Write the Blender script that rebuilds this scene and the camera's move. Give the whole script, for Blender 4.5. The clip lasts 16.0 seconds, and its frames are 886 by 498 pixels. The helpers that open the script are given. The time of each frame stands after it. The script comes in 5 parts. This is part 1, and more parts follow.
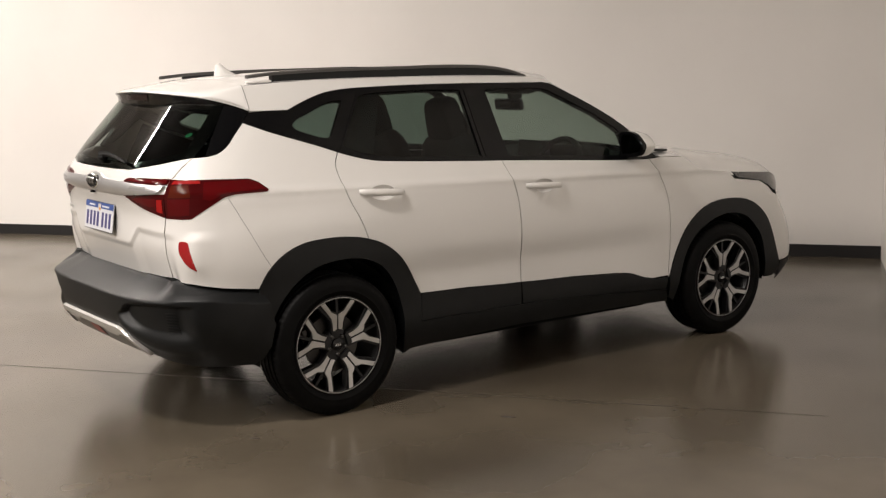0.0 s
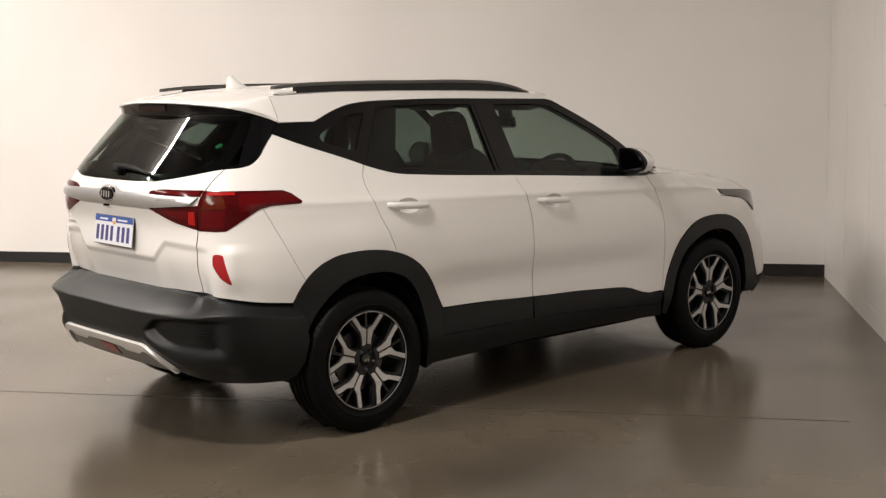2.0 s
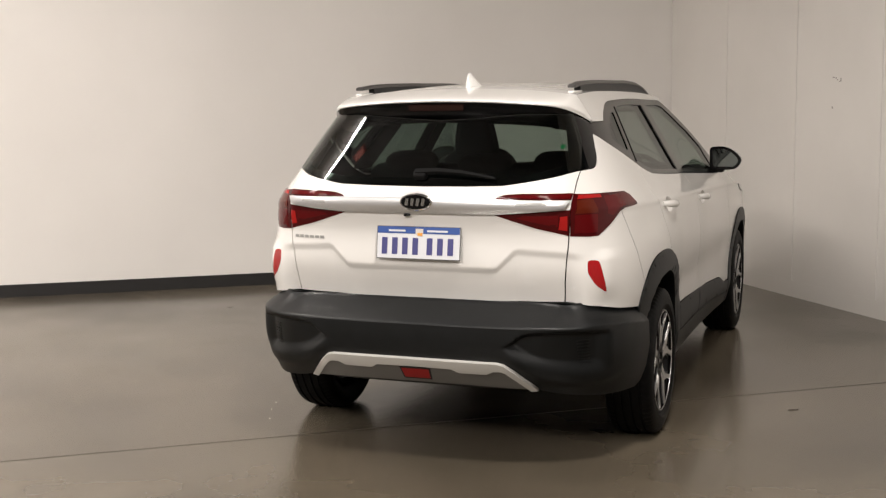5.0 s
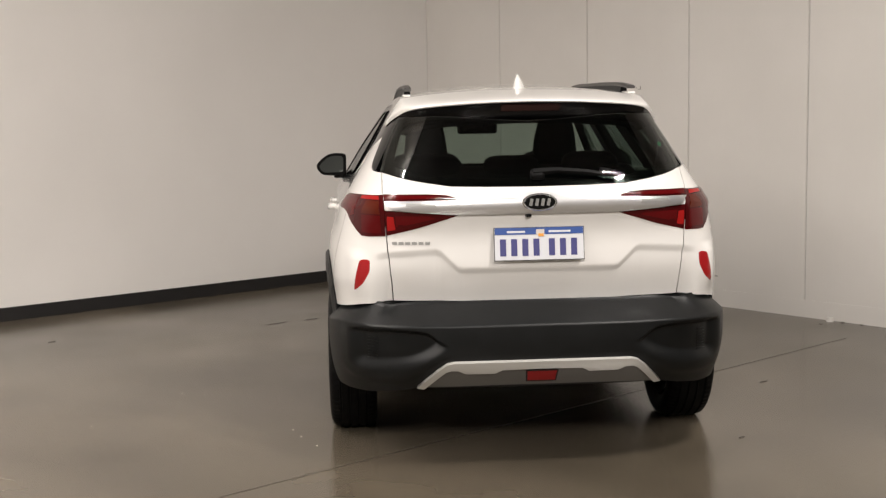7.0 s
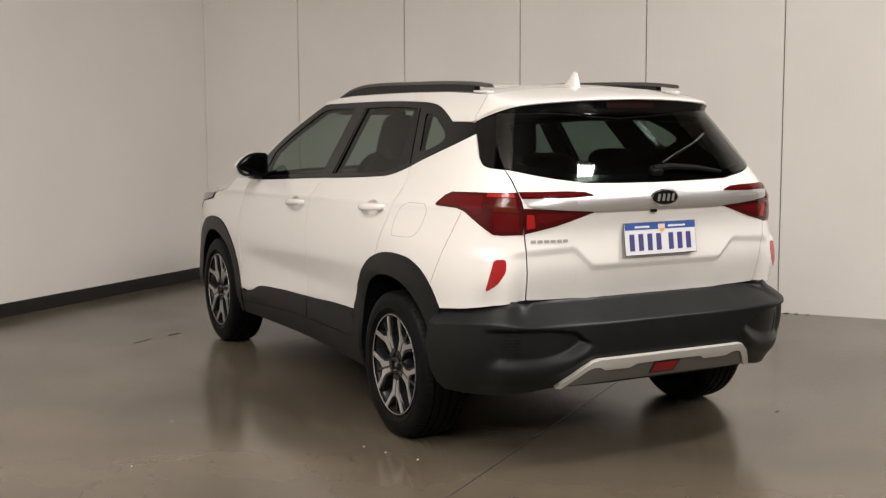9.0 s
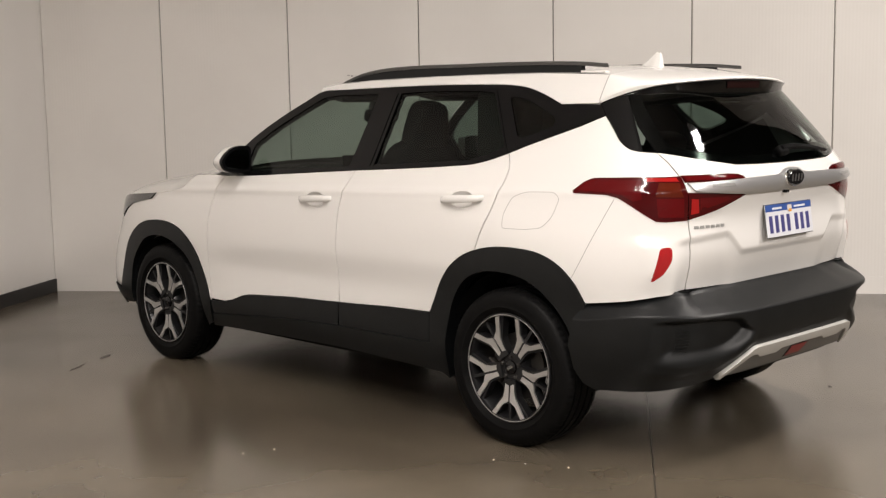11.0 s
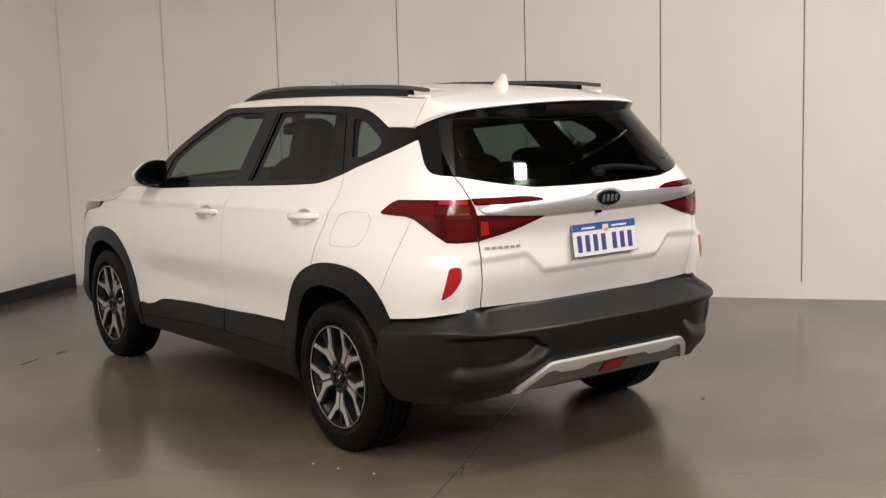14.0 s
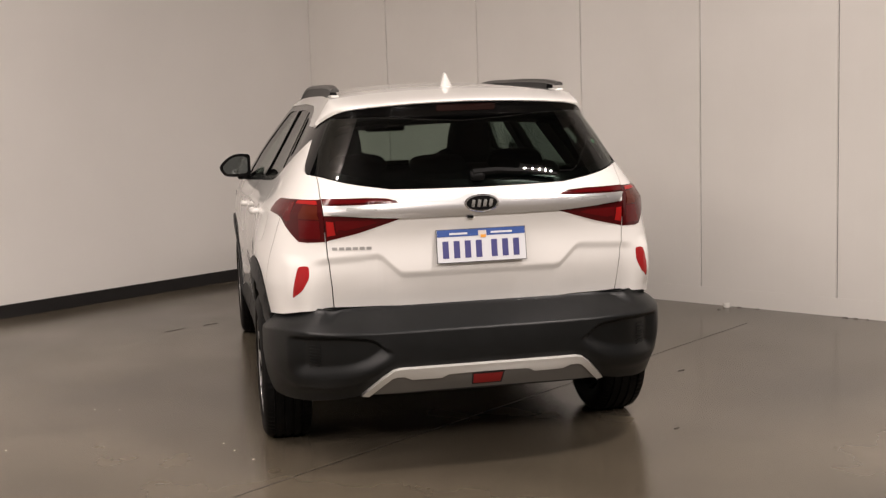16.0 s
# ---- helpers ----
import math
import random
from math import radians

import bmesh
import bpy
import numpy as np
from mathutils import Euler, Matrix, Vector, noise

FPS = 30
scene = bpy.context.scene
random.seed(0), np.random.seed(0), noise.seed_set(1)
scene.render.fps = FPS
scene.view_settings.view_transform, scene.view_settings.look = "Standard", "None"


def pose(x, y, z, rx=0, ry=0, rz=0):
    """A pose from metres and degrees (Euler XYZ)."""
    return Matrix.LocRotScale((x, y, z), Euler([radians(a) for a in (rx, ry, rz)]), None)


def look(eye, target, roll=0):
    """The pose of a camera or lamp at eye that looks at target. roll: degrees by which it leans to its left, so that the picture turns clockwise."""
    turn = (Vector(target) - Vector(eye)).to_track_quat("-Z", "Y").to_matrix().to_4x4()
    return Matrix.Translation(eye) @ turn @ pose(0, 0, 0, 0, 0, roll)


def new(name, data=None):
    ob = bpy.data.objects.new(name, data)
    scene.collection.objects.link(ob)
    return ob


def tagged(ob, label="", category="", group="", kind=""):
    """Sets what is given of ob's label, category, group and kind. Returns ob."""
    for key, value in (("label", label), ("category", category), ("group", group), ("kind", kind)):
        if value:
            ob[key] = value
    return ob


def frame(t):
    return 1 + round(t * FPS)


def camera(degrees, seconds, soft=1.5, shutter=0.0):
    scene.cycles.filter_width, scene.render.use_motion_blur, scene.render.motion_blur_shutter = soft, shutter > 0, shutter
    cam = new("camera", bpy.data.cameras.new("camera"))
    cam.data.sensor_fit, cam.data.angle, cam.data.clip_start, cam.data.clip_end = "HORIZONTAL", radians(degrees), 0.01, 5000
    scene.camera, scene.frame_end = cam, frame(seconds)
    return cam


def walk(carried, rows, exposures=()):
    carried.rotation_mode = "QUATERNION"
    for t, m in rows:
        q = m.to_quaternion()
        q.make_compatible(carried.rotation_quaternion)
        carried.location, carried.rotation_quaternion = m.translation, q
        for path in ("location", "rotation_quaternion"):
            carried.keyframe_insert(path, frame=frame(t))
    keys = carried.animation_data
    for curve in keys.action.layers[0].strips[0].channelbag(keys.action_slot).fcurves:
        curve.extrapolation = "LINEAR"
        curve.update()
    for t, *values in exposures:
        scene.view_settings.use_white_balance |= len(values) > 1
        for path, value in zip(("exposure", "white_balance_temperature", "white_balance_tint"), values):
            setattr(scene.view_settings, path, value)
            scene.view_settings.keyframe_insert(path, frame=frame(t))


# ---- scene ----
cam = camera(40.50, 16.0, 1.3)
PATH = [
    (0, (5.610, -4.088, 1.611), (4.001, -2.940, 1.308), -1.29),
    (0.5, (5.749, -3.852, 1.586), (4.083, -2.784, 1.296), -1.28),
    (1, (5.762, -3.887, 1.575), (4.080, -2.841, 1.296), -1.08),
    (1.5, (5.542, -4.220, 1.560), (3.943, -3.046, 1.297), -0.77),
    (2, (5.115, -4.675, 1.529), (3.643, -3.345, 1.276), -0.76),
    (2.5, (4.622, -5.144, 1.529), (3.220, -3.736, 1.304), -0.82),
    (3, (4.199, -5.590, 1.539), (2.862, -4.117, 1.331), -0.76),
    (3.5, (3.646, -5.896, 1.525), (2.410, -4.337, 1.318), -0.78),
    (4, (3.091, -6.280, 1.504), (2.014, -4.608, 1.295), -0.88),
    (4.2, (2.870, -6.369, 1.503), (1.859, -4.658, 1.286), -0.82),
    (6.3, (0.166, -7.022, 1.542), (0.020, -5.042, 1.299), -0.65),
    (6.5, (-0.053, -6.994, 1.492), (-0.123, -5.009, 1.257), -0.67),
    (7, (-0.730, -6.966, 1.479), (-0.594, -4.984, 1.251), -0.97),
    (7.5, (-1.394, -6.891, 1.462), (-1.057, -4.931, 1.243), -0.98),
    (8, (-2.036, -6.684, 1.476), (-1.505, -4.769, 1.250), -0.73),
    (10.3, (-4.155, -5.171, 1.436), (-2.876, -3.651, 1.202), -0.71),
    (10.5, (-4.277, -4.987, 1.427), (-2.963, -3.498, 1.188), -0.87),
    (11, (-4.503, -4.634, 1.432), (-3.112, -3.218, 1.191), -0.98),
    (11.5, (-4.648, -4.366, 1.472), (-3.190, -3.020, 1.227), -1.12),
    (12, (-4.840, -4.292, 1.506), (-3.338, -2.994, 1.261), -1.20),
    (12.5, (-4.793, -4.525, 1.490), (-3.293, -3.227, 1.241), -1.38),
    (13, (-4.485, -4.927, 1.534), (-3.050, -3.558, 1.272), -1.68),
    (13.5, (-4.027, -5.309, 1.589), (-2.713, -3.826, 1.315), -1.79),
    (14, (-3.562, -5.774, 1.581), (-2.386, -4.178, 1.316), -1.63),
    (14.5, (-2.967, -6.076, 1.599), (-1.972, -4.361, 1.331), -1.69),
    (15, (-2.377, -6.421, 1.564), (-1.584, -4.604, 1.302), -1.64),
    (15.5, (-1.732, -6.630, 1.521), (-1.147, -4.734, 1.272), -1.54),
    (16, (-1.092, -6.827, 1.535), (-0.708, -4.880, 1.283), -1.89),
]
walk(cam, [(t, look(eye, target, roll)) for t, eye, target, roll in PATH], [(0, 0.03, 6500, 11), (2, 0.09, 6500, 11), (4.2, 0.05, 6450, 10), (7, -0.03, 6390, 10), (8, -0.05, 6390, 10), (11, 0.05, 6400, 11), (12, 0.06, 6400, 12), (14, -0.03, 6430, 13), (16, -0.09, 6620, 15)])

# ---- light and world ----
world = bpy.data.worlds.new("world")
scene.world = world
world.use_nodes = True
world.node_tree.nodes["Background"].inputs[0].default_value = (0.9, 0.85, 0.8, 1)
world.node_tree.nodes["Background"].inputs[1].default_value = 0.02

CORNER = Vector((-0.079, 4.281, 0))
TURN_A, TURN_B = radians(35.5), radians(38.0)
TURN = (TURN_A + TURN_B) / 2
ALONG_A = Vector((-math.cos(TURN_A), -math.sin(TURN_A), 0))
ALONG_B = Vector((math.sin(TURN_B), -math.cos(TURN_B), 0))
CEILING, LAMP_Z = 7.0, 4.74


def room(a, b, z=0.0):
    """A place a metres along the plain wall and b metres along the panelled wall from their corner."""
    p = CORNER + ALONG_A * a + ALONG_B * b
    return Vector((p.x, p.y, z))


def batten(a, b, turned, length, width, watts, tilt=0.0, lift=0.0):
    """The glowing face of a ceiling light, or of the added uplight, at a, b of the room, turned out of the level by
    tilt.
    """
    lamp = bpy.data.lights.new("ceiling_lamp", "AREA")
    lamp.shape, lamp.size, lamp.size_y = "RECTANGLE", length, width
    lamp.energy, lamp.color = watts, (1.0, 0.92, 0.845)
    ob = new("ceiling_lamp", lamp)
    ob.matrix_world = Matrix.Translation(room(a, b, LAMP_Z + lift)) @ Matrix.Rotation(TURN + radians(turned), 4, "Z") @ Matrix.Rotation(radians(tilt), 4, "X")
    return ob


# long battens, and one fitting of five short tubes over the tail of the car
LIGHTS = [(8.6, 3.6, 0, 5.4, 0.15, 385), (4.4, 10.8, 90, 3.0, 0.14, 165), (9.2, 10.8, 90, 3.0, 0.14, 690), (13.2, 6.4, 90, 3.0, 0.14, 290)]
TUBES = [(3.63 - 0.105 * (i - 2), 7.48 + 0.077 * (i - 2), 46, 0.54, 0.032, 36) for i in range(5)]
for row in LIGHTS + TUBES:
    batten(*row)
# added uplight above the long batten: brightens the soffit that the rear window mirrors
batten(8.6, 3.6, 0, 5.4, 0.15, 140, 165, 0.12)


# ---- materials ----
def principled(name, colour, rough=0.5, metal=0.0, coat=0.0, ior=1.5):
    m = bpy.data.materials.new(name)
    m.use_nodes = True
    b = m.node_tree.nodes["Principled BSDF"]
    b.inputs["Base Color"].default_value = (*colour, 1)
    b.inputs["Roughness"].default_value = rough
    b.inputs["Metallic"].default_value = metal
    b.inputs["Coat Weight"].default_value = coat
    b.inputs["Coat Roughness"].default_value = 0.03
    b.inputs["IOR"].default_value = ior
    return m


def node(m, kind, **values):
    n = m.node_tree.nodes.new(kind)
    for key, value in values.items():
        n.inputs[key.replace("_", " ")].default_value = value
    return n


def coords(m):
    return node(m, "ShaderNodeTexCoord").outputs["Object"]


def link(m, a, b):
    m.node_tree.links.new(a, b)


def noisy(m, scale, low, high, socket, detail=6.0, source=None):
    """Noise from low to high into a socket of the shader."""
    n = node(m, "ShaderNodeTexNoise", Scale=scale, Detail=detail)
    link(m, source or coords(m), n.inputs["Vector"])
    r = node(m, "ShaderNodeMapRange", From_Min=0.3, From_Max=0.7, To_Min=low, To_Max=high)
    link(m, n.outputs["Fac"], r.inputs["Value"])
    link(m, r.outputs["Result"], m.node_tree.nodes["Principled BSDF"].inputs[socket])
    return n


def tinted(m, scale, first, second, detail=6.0, low=0.35, high=0.65, source=None):
    """Base colour that wanders between two colours."""
    n = node(m, "ShaderNodeTexNoise", Scale=scale, Detail=detail)
    link(m, source or coords(m), n.inputs["Vector"])
    ramp = m.node_tree.nodes.new("ShaderNodeValToRGB")
    ramp.color_ramp.elements[0].position, ramp.color_ramp.elements[1].position = low, high
    ramp.color_ramp.elements[0].color, ramp.color_ramp.elements[1].color = (*first, 1), (*second, 1)
    link(m, n.outputs["Fac"], ramp.inputs["Fac"])
    link(m, ramp.outputs["Color"], m.node_tree.nodes["Principled BSDF"].inputs["Base Color"])
    return ramp


def bumpy(m, scale, strength, distance=0.002, detail=4.0):
    n = node(m, "ShaderNodeTexNoise", Scale=scale, Detail=detail)
    link(m, coords(m), n.inputs["Vector"])
    b = node(m, "ShaderNodeBump", Strength=strength, Distance=distance)
    link(m, n.outputs["Fac"], b.inputs["Height"])
    link(m, b.outputs["Normal"], m.node_tree.nodes["Principled BSDF"].inputs["Normal"])


WHITE = principled("white_paint", (0.785, 0.77, 0.745), 0.34, coat=1.0)
noisy(WHITE, 3.0, 0.28, 0.42, "Roughness")
PLASTIC = principled("black_grained_plastic", (0.018, 0.018, 0.019), 0.44)
PLASTIC.node_tree.nodes["Principled BSDF"].inputs["Specular IOR Level"].default_value = 0.33
tinted(PLASTIC, 14.0, (0.0022, 0.0028, 0.0031), (0.0040, 0.0047, 0.0052))
bumpy(PLASTIC, 900.0, 0.15, 0.0006)
GLOSS_BLACK = principled("gloss_black", (0.004, 0.004, 0.0045), 0.12)
GLOSS_BLACK.node_tree.nodes["Principled BSDF"].inputs["Specular IOR Level"].default_value = 0.3
noisy(GLOSS_BLACK, 6.0, 0.09, 0.17, "Roughness")
RUBBER = principled("tyre_rubber", (0.008, 0.008, 0.008), 0.55)
RUBBER.node_tree.nodes["Principled BSDF"].inputs["Specular IOR Level"].default_value = 0.12
tinted(RUBBER, 22.0, (0.0012, 0.0012, 0.0013), (0.0030, 0.0029, 0.0029))
bumpy(RUBBER, 300.0, 0.2, 0.001)
MACHINED = principled("machined_alloy", (0.62, 0.61, 0.60), 0.30, 0.85)
noisy(MACHINED, 40.0, 0.30, 0.42, "Roughness")
GUNMETAL = principled("dark_grey_alloy", (0.014, 0.014, 0.015), 0.36, 0.3)
CHROME = principled("satin_chrome", (0.64, 0.64, 0.645), 0.32, 0.8)
noisy(CHROME, 3.0, 0.29, 0.34, "Roughness", 2.0)
BRIGHT = principled("chrome", (0.88, 0.88, 0.88), 0.05, 1.0)
SILVER = principled("silver_paint", (0.62, 0.61, 0.58), 0.34, 0.35, coat=0.4)
noisy(SILVER, 30.0, 0.3, 0.4, "Roughness")
CABIN = principled("dark_cabin_trim", (0.017, 0.017, 0.018), 0.8)
bumpy(CABIN, 400.0, 0.2, 0.001)
CLOTH = principled("black_seat_cloth", (0.014, 0.014, 0.015), 0.9)
bumpy(CLOTH, 600.0, 0.3, 0.001)
UNDER = principled("underbody", (0.006, 0.006, 0.006), 0.9)
UNDER.node_tree.nodes["Principled BSDF"].inputs["Specular IOR Level"].default_value = 0.15
IRON = principled("brake_iron", (0.09, 0.085, 0.08), 0.45, 0.9)
REFLEX = principled("red_reflector", (0.34, 0.008, 0.010), 0.22, coat=0.7)
bumpy(REFLEX, 220.0, 0.35, 0.001)
FOG_RED = principled("red_fog_lens", (0.26, 0.006, 0.006), 0.3)
LAMP_RED = principled("red_lamp_lens", (0.090, 0.0036, 0.0045), 0.12)
LAMP_DARK = principled("dark_red_lamp_lens", (0.055, 0.0035, 0.004), 0.07)
LAMP_BRIGHT = principled("bright_red_lamp_insert", (0.34, 0.012, 0.011), 0.15)
LAMP_AMBER = principled("amber_lamp_insert", (0.085, 0.012, 0.005), 0.15)
for lamp_glass in (LAMP_RED, LAMP_DARK, LAMP_BRIGHT, LAMP_AMBER):
    lamp_glass.node_tree.nodes["Principled BSDF"].inputs["Specular IOR Level"].default_value = 0.22
    if lamp_glass != LAMP_DARK:
        bumpy(lamp_glass, 90.0, 0.3, 0.002, 1.0)
STOP_LENS = principled("dark_stop_lens", (0.014, 0.003, 0.003), 0.18)
LAMP_CLEAR = principled("clear_lamp_lens", (0.08, 0.08, 0.08), 0.12, 0.4, coat=1.0)
PLATE_WHITE = principled("plate_white", (0.66, 0.67, 0.70), 0.35)
PLATE_BLUE = principled("plate_blue", (0.035, 0.085, 0.30), 0.35)
PLATE_INK = principled("plate_ink", (0.055, 0.055, 0.19), 0.4)
ORANGE = principled("orange_ink", (0.75, 0.33, 0.05), 0.4)
LETTER = principled("grey_chrome_letter", (0.42, 0.42, 0.41), 0.3, 0.5)
GREEN = principled("green_sticker", (0.03, 0.42, 0.16), 0.5)


def pane_material(name, tint, gloss_least=0.045):
    """Thin tinted pane: clear but for its tint, with a mirror gloss by angle."""
    m = bpy.data.materials.new(name)
    m.use_nodes = True
    t = m.node_tree
    t.nodes.remove(t.nodes["Principled BSDF"])
    out = t.nodes["Material Output"]
    clear, gloss, mix, fres = (t.nodes.new(k) for k in ("ShaderNodeBsdfTransparent", "ShaderNodeBsdfGlossy", "ShaderNodeMixShader", "ShaderNodeLayerWeight"))
    clear.inputs["Color"].default_value = (*tint, 1)
    gloss.inputs["Roughness"].default_value = 0.02
    fres.inputs["Blend"].default_value = 0.5
    power, scale = t.nodes.new("ShaderNodeMath"), t.nodes.new("ShaderNodeMapRange")
    power.operation, power.inputs[1].default_value = "POWER", 5.0
    scale.inputs["To Min"].default_value, scale.inputs["To Max"].default_value = gloss_least, 0.85
    t.links.new(fres.outputs["Facing"], power.inputs[0])
    t.links.new(power.outputs[0], scale.inputs["Value"])
    t.links.new(scale.outputs[0], mix.inputs[0])
    t.links.new(clear.outputs[0], mix.inputs[1])
    t.links.new(gloss.outputs[0], mix.inputs[2])
    t.links.new(mix.outputs[0], out.inputs[0])
    return m


GLASS_SIDE = pane_material("green_tinted_glass", (0.28, 0.345, 0.315))
GLASS_REAR = pane_material("dark_tinted_glass", (0.33, 0.39, 0.36), 0.09)
GLASS_FRONT = pane_material("clear_glass", (0.72, 0.78, 0.74))


# ---- mesh helpers ----
def finish(name, bm, material, parent=None, label="", smooth=True, angle=35):
    me = bpy.data.meshes.new(name)
    bm.normal_update()
    if smooth:
        for f in bm.faces:
            f.smooth = True
        for e in bm.edges:
            if len(e.link_faces) == 2 and e.calc_face_angle(0) > radians(angle):
                e.smooth = False
    bm.to_mesh(me)
    bm.free()
    me.materials.append(material)
    ob = new(name, me)
    if parent:
        ob.parent = parent
    return tagged(ob, label)


def part(name, bm, material, parent, label="", smooth=True, angle=35):
    return finish(name, bm, material, parent, label, smooth, angle)


def box(size, at=(0, 0, 0), turn=(0, 0, 0), bevel=0.0, segments=2, bm=None):
    """A block with rounded edges, added to bm."""
    new_bm = bmesh.new()
    bmesh.ops.create_cube(new_bm, size=1.0)
    bmesh.ops.scale(new_bm, vec=size, verts=new_bm.verts)
    if bevel:
        bmesh.ops.bevel(new_bm, geom=new_bm.edges[:], offset=bevel, segments=segments, profile=0.5, affect="EDGES")
    bmesh.ops.transform(new_bm, matrix=pose(*at, *turn), verts=new_bm.verts)
    if bm is None:
        return new_bm
    me = bpy.data.meshes.new("tmp")
    new_bm.to_mesh(me)
    new_bm.free()
    bm.from_mesh(me)
    bpy.data.meshes.remove(me)
    return bm


def grid_mesh(rows, closed=False, thick=None):
    """A skin through rows of places; closed joins each row's ends."""
    bm = bmesh.new()
    vs = [[bm.verts.new(p) for p in row] for row in rows]
    for a, b in zip(vs, vs[1:]):
        n = len(a)
        for i in range(n if closed else n - 1):
            j = (i + 1) % n
            if len({a[i], a[j], b[j], b[i]}) == 4:
                bm.faces.new((a[i], a[j], b[j], b[i]))
    if thick:
        bmesh.ops.recalc_face_normals(bm, faces=bm.faces)
        bmesh.ops.solidify(bm, geom=bm.faces[:], thickness=thick)
    return bm


def revolve(profile, steps=72, axis="X", turn0=0.0):
    """A ring of profile points (along, radius) round an axis."""
    rows = []
    for i in range(steps):
        a = turn0 + 2 * math.pi * i / steps
        c, s = math.cos(a), math.sin(a)
        rows.append([(x, r * c, r * s) if axis == "X" else (r * c, r * s, x) for x, r in profile])
    rows.append(rows[0])
    bm = bmesh.new()
    vs = [[bm.verts.new(p) for p in row] for row in rows[:-1]]
    for i in range(steps):
        a, b = vs[i], vs[(i + 1) % steps]
        for k in range(len(profile) - 1):
            bm.faces.new((a[k], b[k], b[k + 1], a[k + 1]))
    bmesh.ops.recalc_face_normals(bm, faces=bm.faces)
    return bm


def prism(outline, low, high, axis="X", bevel=0.0, bm=None):
    """An outline in a plane, drawn out from low to high along an axis."""
    own = bm is None
    bm = bm or bmesh.new()
    put = {"X": lambda p, h: (h, p[0], p[1]), "Y": lambda p, h: (p[0], h, p[1]), "Z": lambda p, h: (p[0], p[1], h)}[axis]
    a = [bm.verts.new(put(p, low)) for p in outline]
    b = [bm.verts.new(put(p, high)) for p in outline]
    fs = [bm.faces.new(a), bm.faces.new(b[::-1])]
    n = len(outline)
    for i in range(n):
        fs.append(bm.faces.new((a[i], a[(i + 1) % n], b[(i + 1) % n], b[i])))
    bmesh.ops.recalc_face_normals(bm, faces=fs)
    if bevel and own:
        bmesh.ops.bevel(bm, geom=bm.edges[:], offset=bevel, segments=2, profile=0.5, affect="EDGES")
    return bm


# ---- the room ----
CONCRETE = principled("polished_concrete", (0.12, 0.10, 0.088), 0.2, ior=1.53)
placed = node(CONCRETE, "ShaderNodeVectorMath")
placed.inputs[1].default_value = (3.7, 1.9, 5.37)
link(CONCRETE, coords(CONCRETE), placed.inputs[0])
tinted(CONCRETE, 0.9, (0.070, 0.058, 0.042), (0.138, 0.115, 0.084), 7.0, 0.32, 0.68, placed.outputs[0])
noisy(CONCRETE, 1.6, 0.17, 0.25, "Roughness", 2.0, placed.outputs[0])
PLASTER = principled("white_wall_paint", (0.78, 0.755, 0.725), 0.65)
tinted(PLASTER, 0.7, (0.755, 0.73, 0.70), (0.80, 0.775, 0.745))
bumpy(PLASTER, 60.0, 0.08, 0.002)
PANEL = principled("white_coated_steel_panel", (0.72, 0.695, 0.66), 0.42)
tinted(PANEL, 1.2, (0.70, 0.675, 0.64), (0.74, 0.715, 0.68))
# faint pressed ribs, some centimetres apart, run up the sheets
turned = node(PANEL, "ShaderNodeMapping", Rotation=(0, 0, radians(52)))
link(PANEL, coords(PANEL), turned.inputs["Vector"])
ribs = node(PANEL, "ShaderNodeTexWave", Scale=13.0, Distortion=0.0)
link(PANEL, turned.outputs["Vector"], ribs.inputs["Vector"])
relief = node(PANEL, "ShaderNodeBump", Strength=0.2, Distance=0.0012)
link(PANEL, ribs.outputs["Fac"], relief.inputs["Height"])
link(PANEL, relief.outputs["Normal"], PANEL.node_tree.nodes["Principled BSDF"].inputs["Normal"])
BACK = principled("grey_rear_wall_paint", (0.30, 0.29, 0.28), 0.7)
tinted(BACK, 0.7, (0.27, 0.26, 0.25), (0.33, 0.32, 0.31))
CEIL = principled("dark_grey_ceiling_paint", (0.12, 0.115, 0.11), 0.8)
tinted(CEIL, 0.5, (0.10, 0.097, 0.093), (0.14, 0.135, 0.13))
SKIRT = principled("black_skirting", (0.012, 0.011, 0.011), 0.5)
JOINT_GREY = principled("panel_joint_grey", (0.14, 0.13, 0.12), 0.8)
PAINT_SEAM = principled("paint_seam_grey", (0.25, 0.24, 0.23), 0.7)
SCUFF = principled("scuff_grey", (0.33, 0.31, 0.29), 0.7)


def wall_block(name, a0, b0, a1, b1, z0, z1, material, label="", kind="structure"):
    """An upright block over a rectangle of the room's plan."""
    corners = [room(a0, b0), room(a1, b0), room(a1, b1), room(a0, b1)]
    bm = prism([(p.x, p.y) for p in corners], z0, z1, "Z")
    return tagged(finish(name, bm, material, None, label, smooth=False), kind=kind, category="wall" if "wall" in name else "")


FAR_A, FAR_B, END_B, OUT = 17.0, 17.0, 8.96, -6.0
floor = finish("floor", prism([(p.x, p.y) for p in (room(-6.4, -0.3), room(FAR_A, -0.3), room(FAR_A, FAR_B), room(-6.4, FAR_B))], -0.2, 0.0, "Z"),
               CONCRETE, None, "polished grey-brown concrete floor with fine joints", smooth=False)
tagged(floor, category="floor", kind="structure")
ceiling = finish("ceiling", prism([(p.x, p.y) for p in (room(-6.4, -0.3), room(FAR_A, -0.3), room(FAR_A, FAR_B), room(-6.4, FAR_B))], CEILING, CEILING + 0.2, "Z"),
                 CEIL, None, "plain grey ceiling above the hall", smooth=False)
tagged(ceiling, category="ceiling", kind="structure")
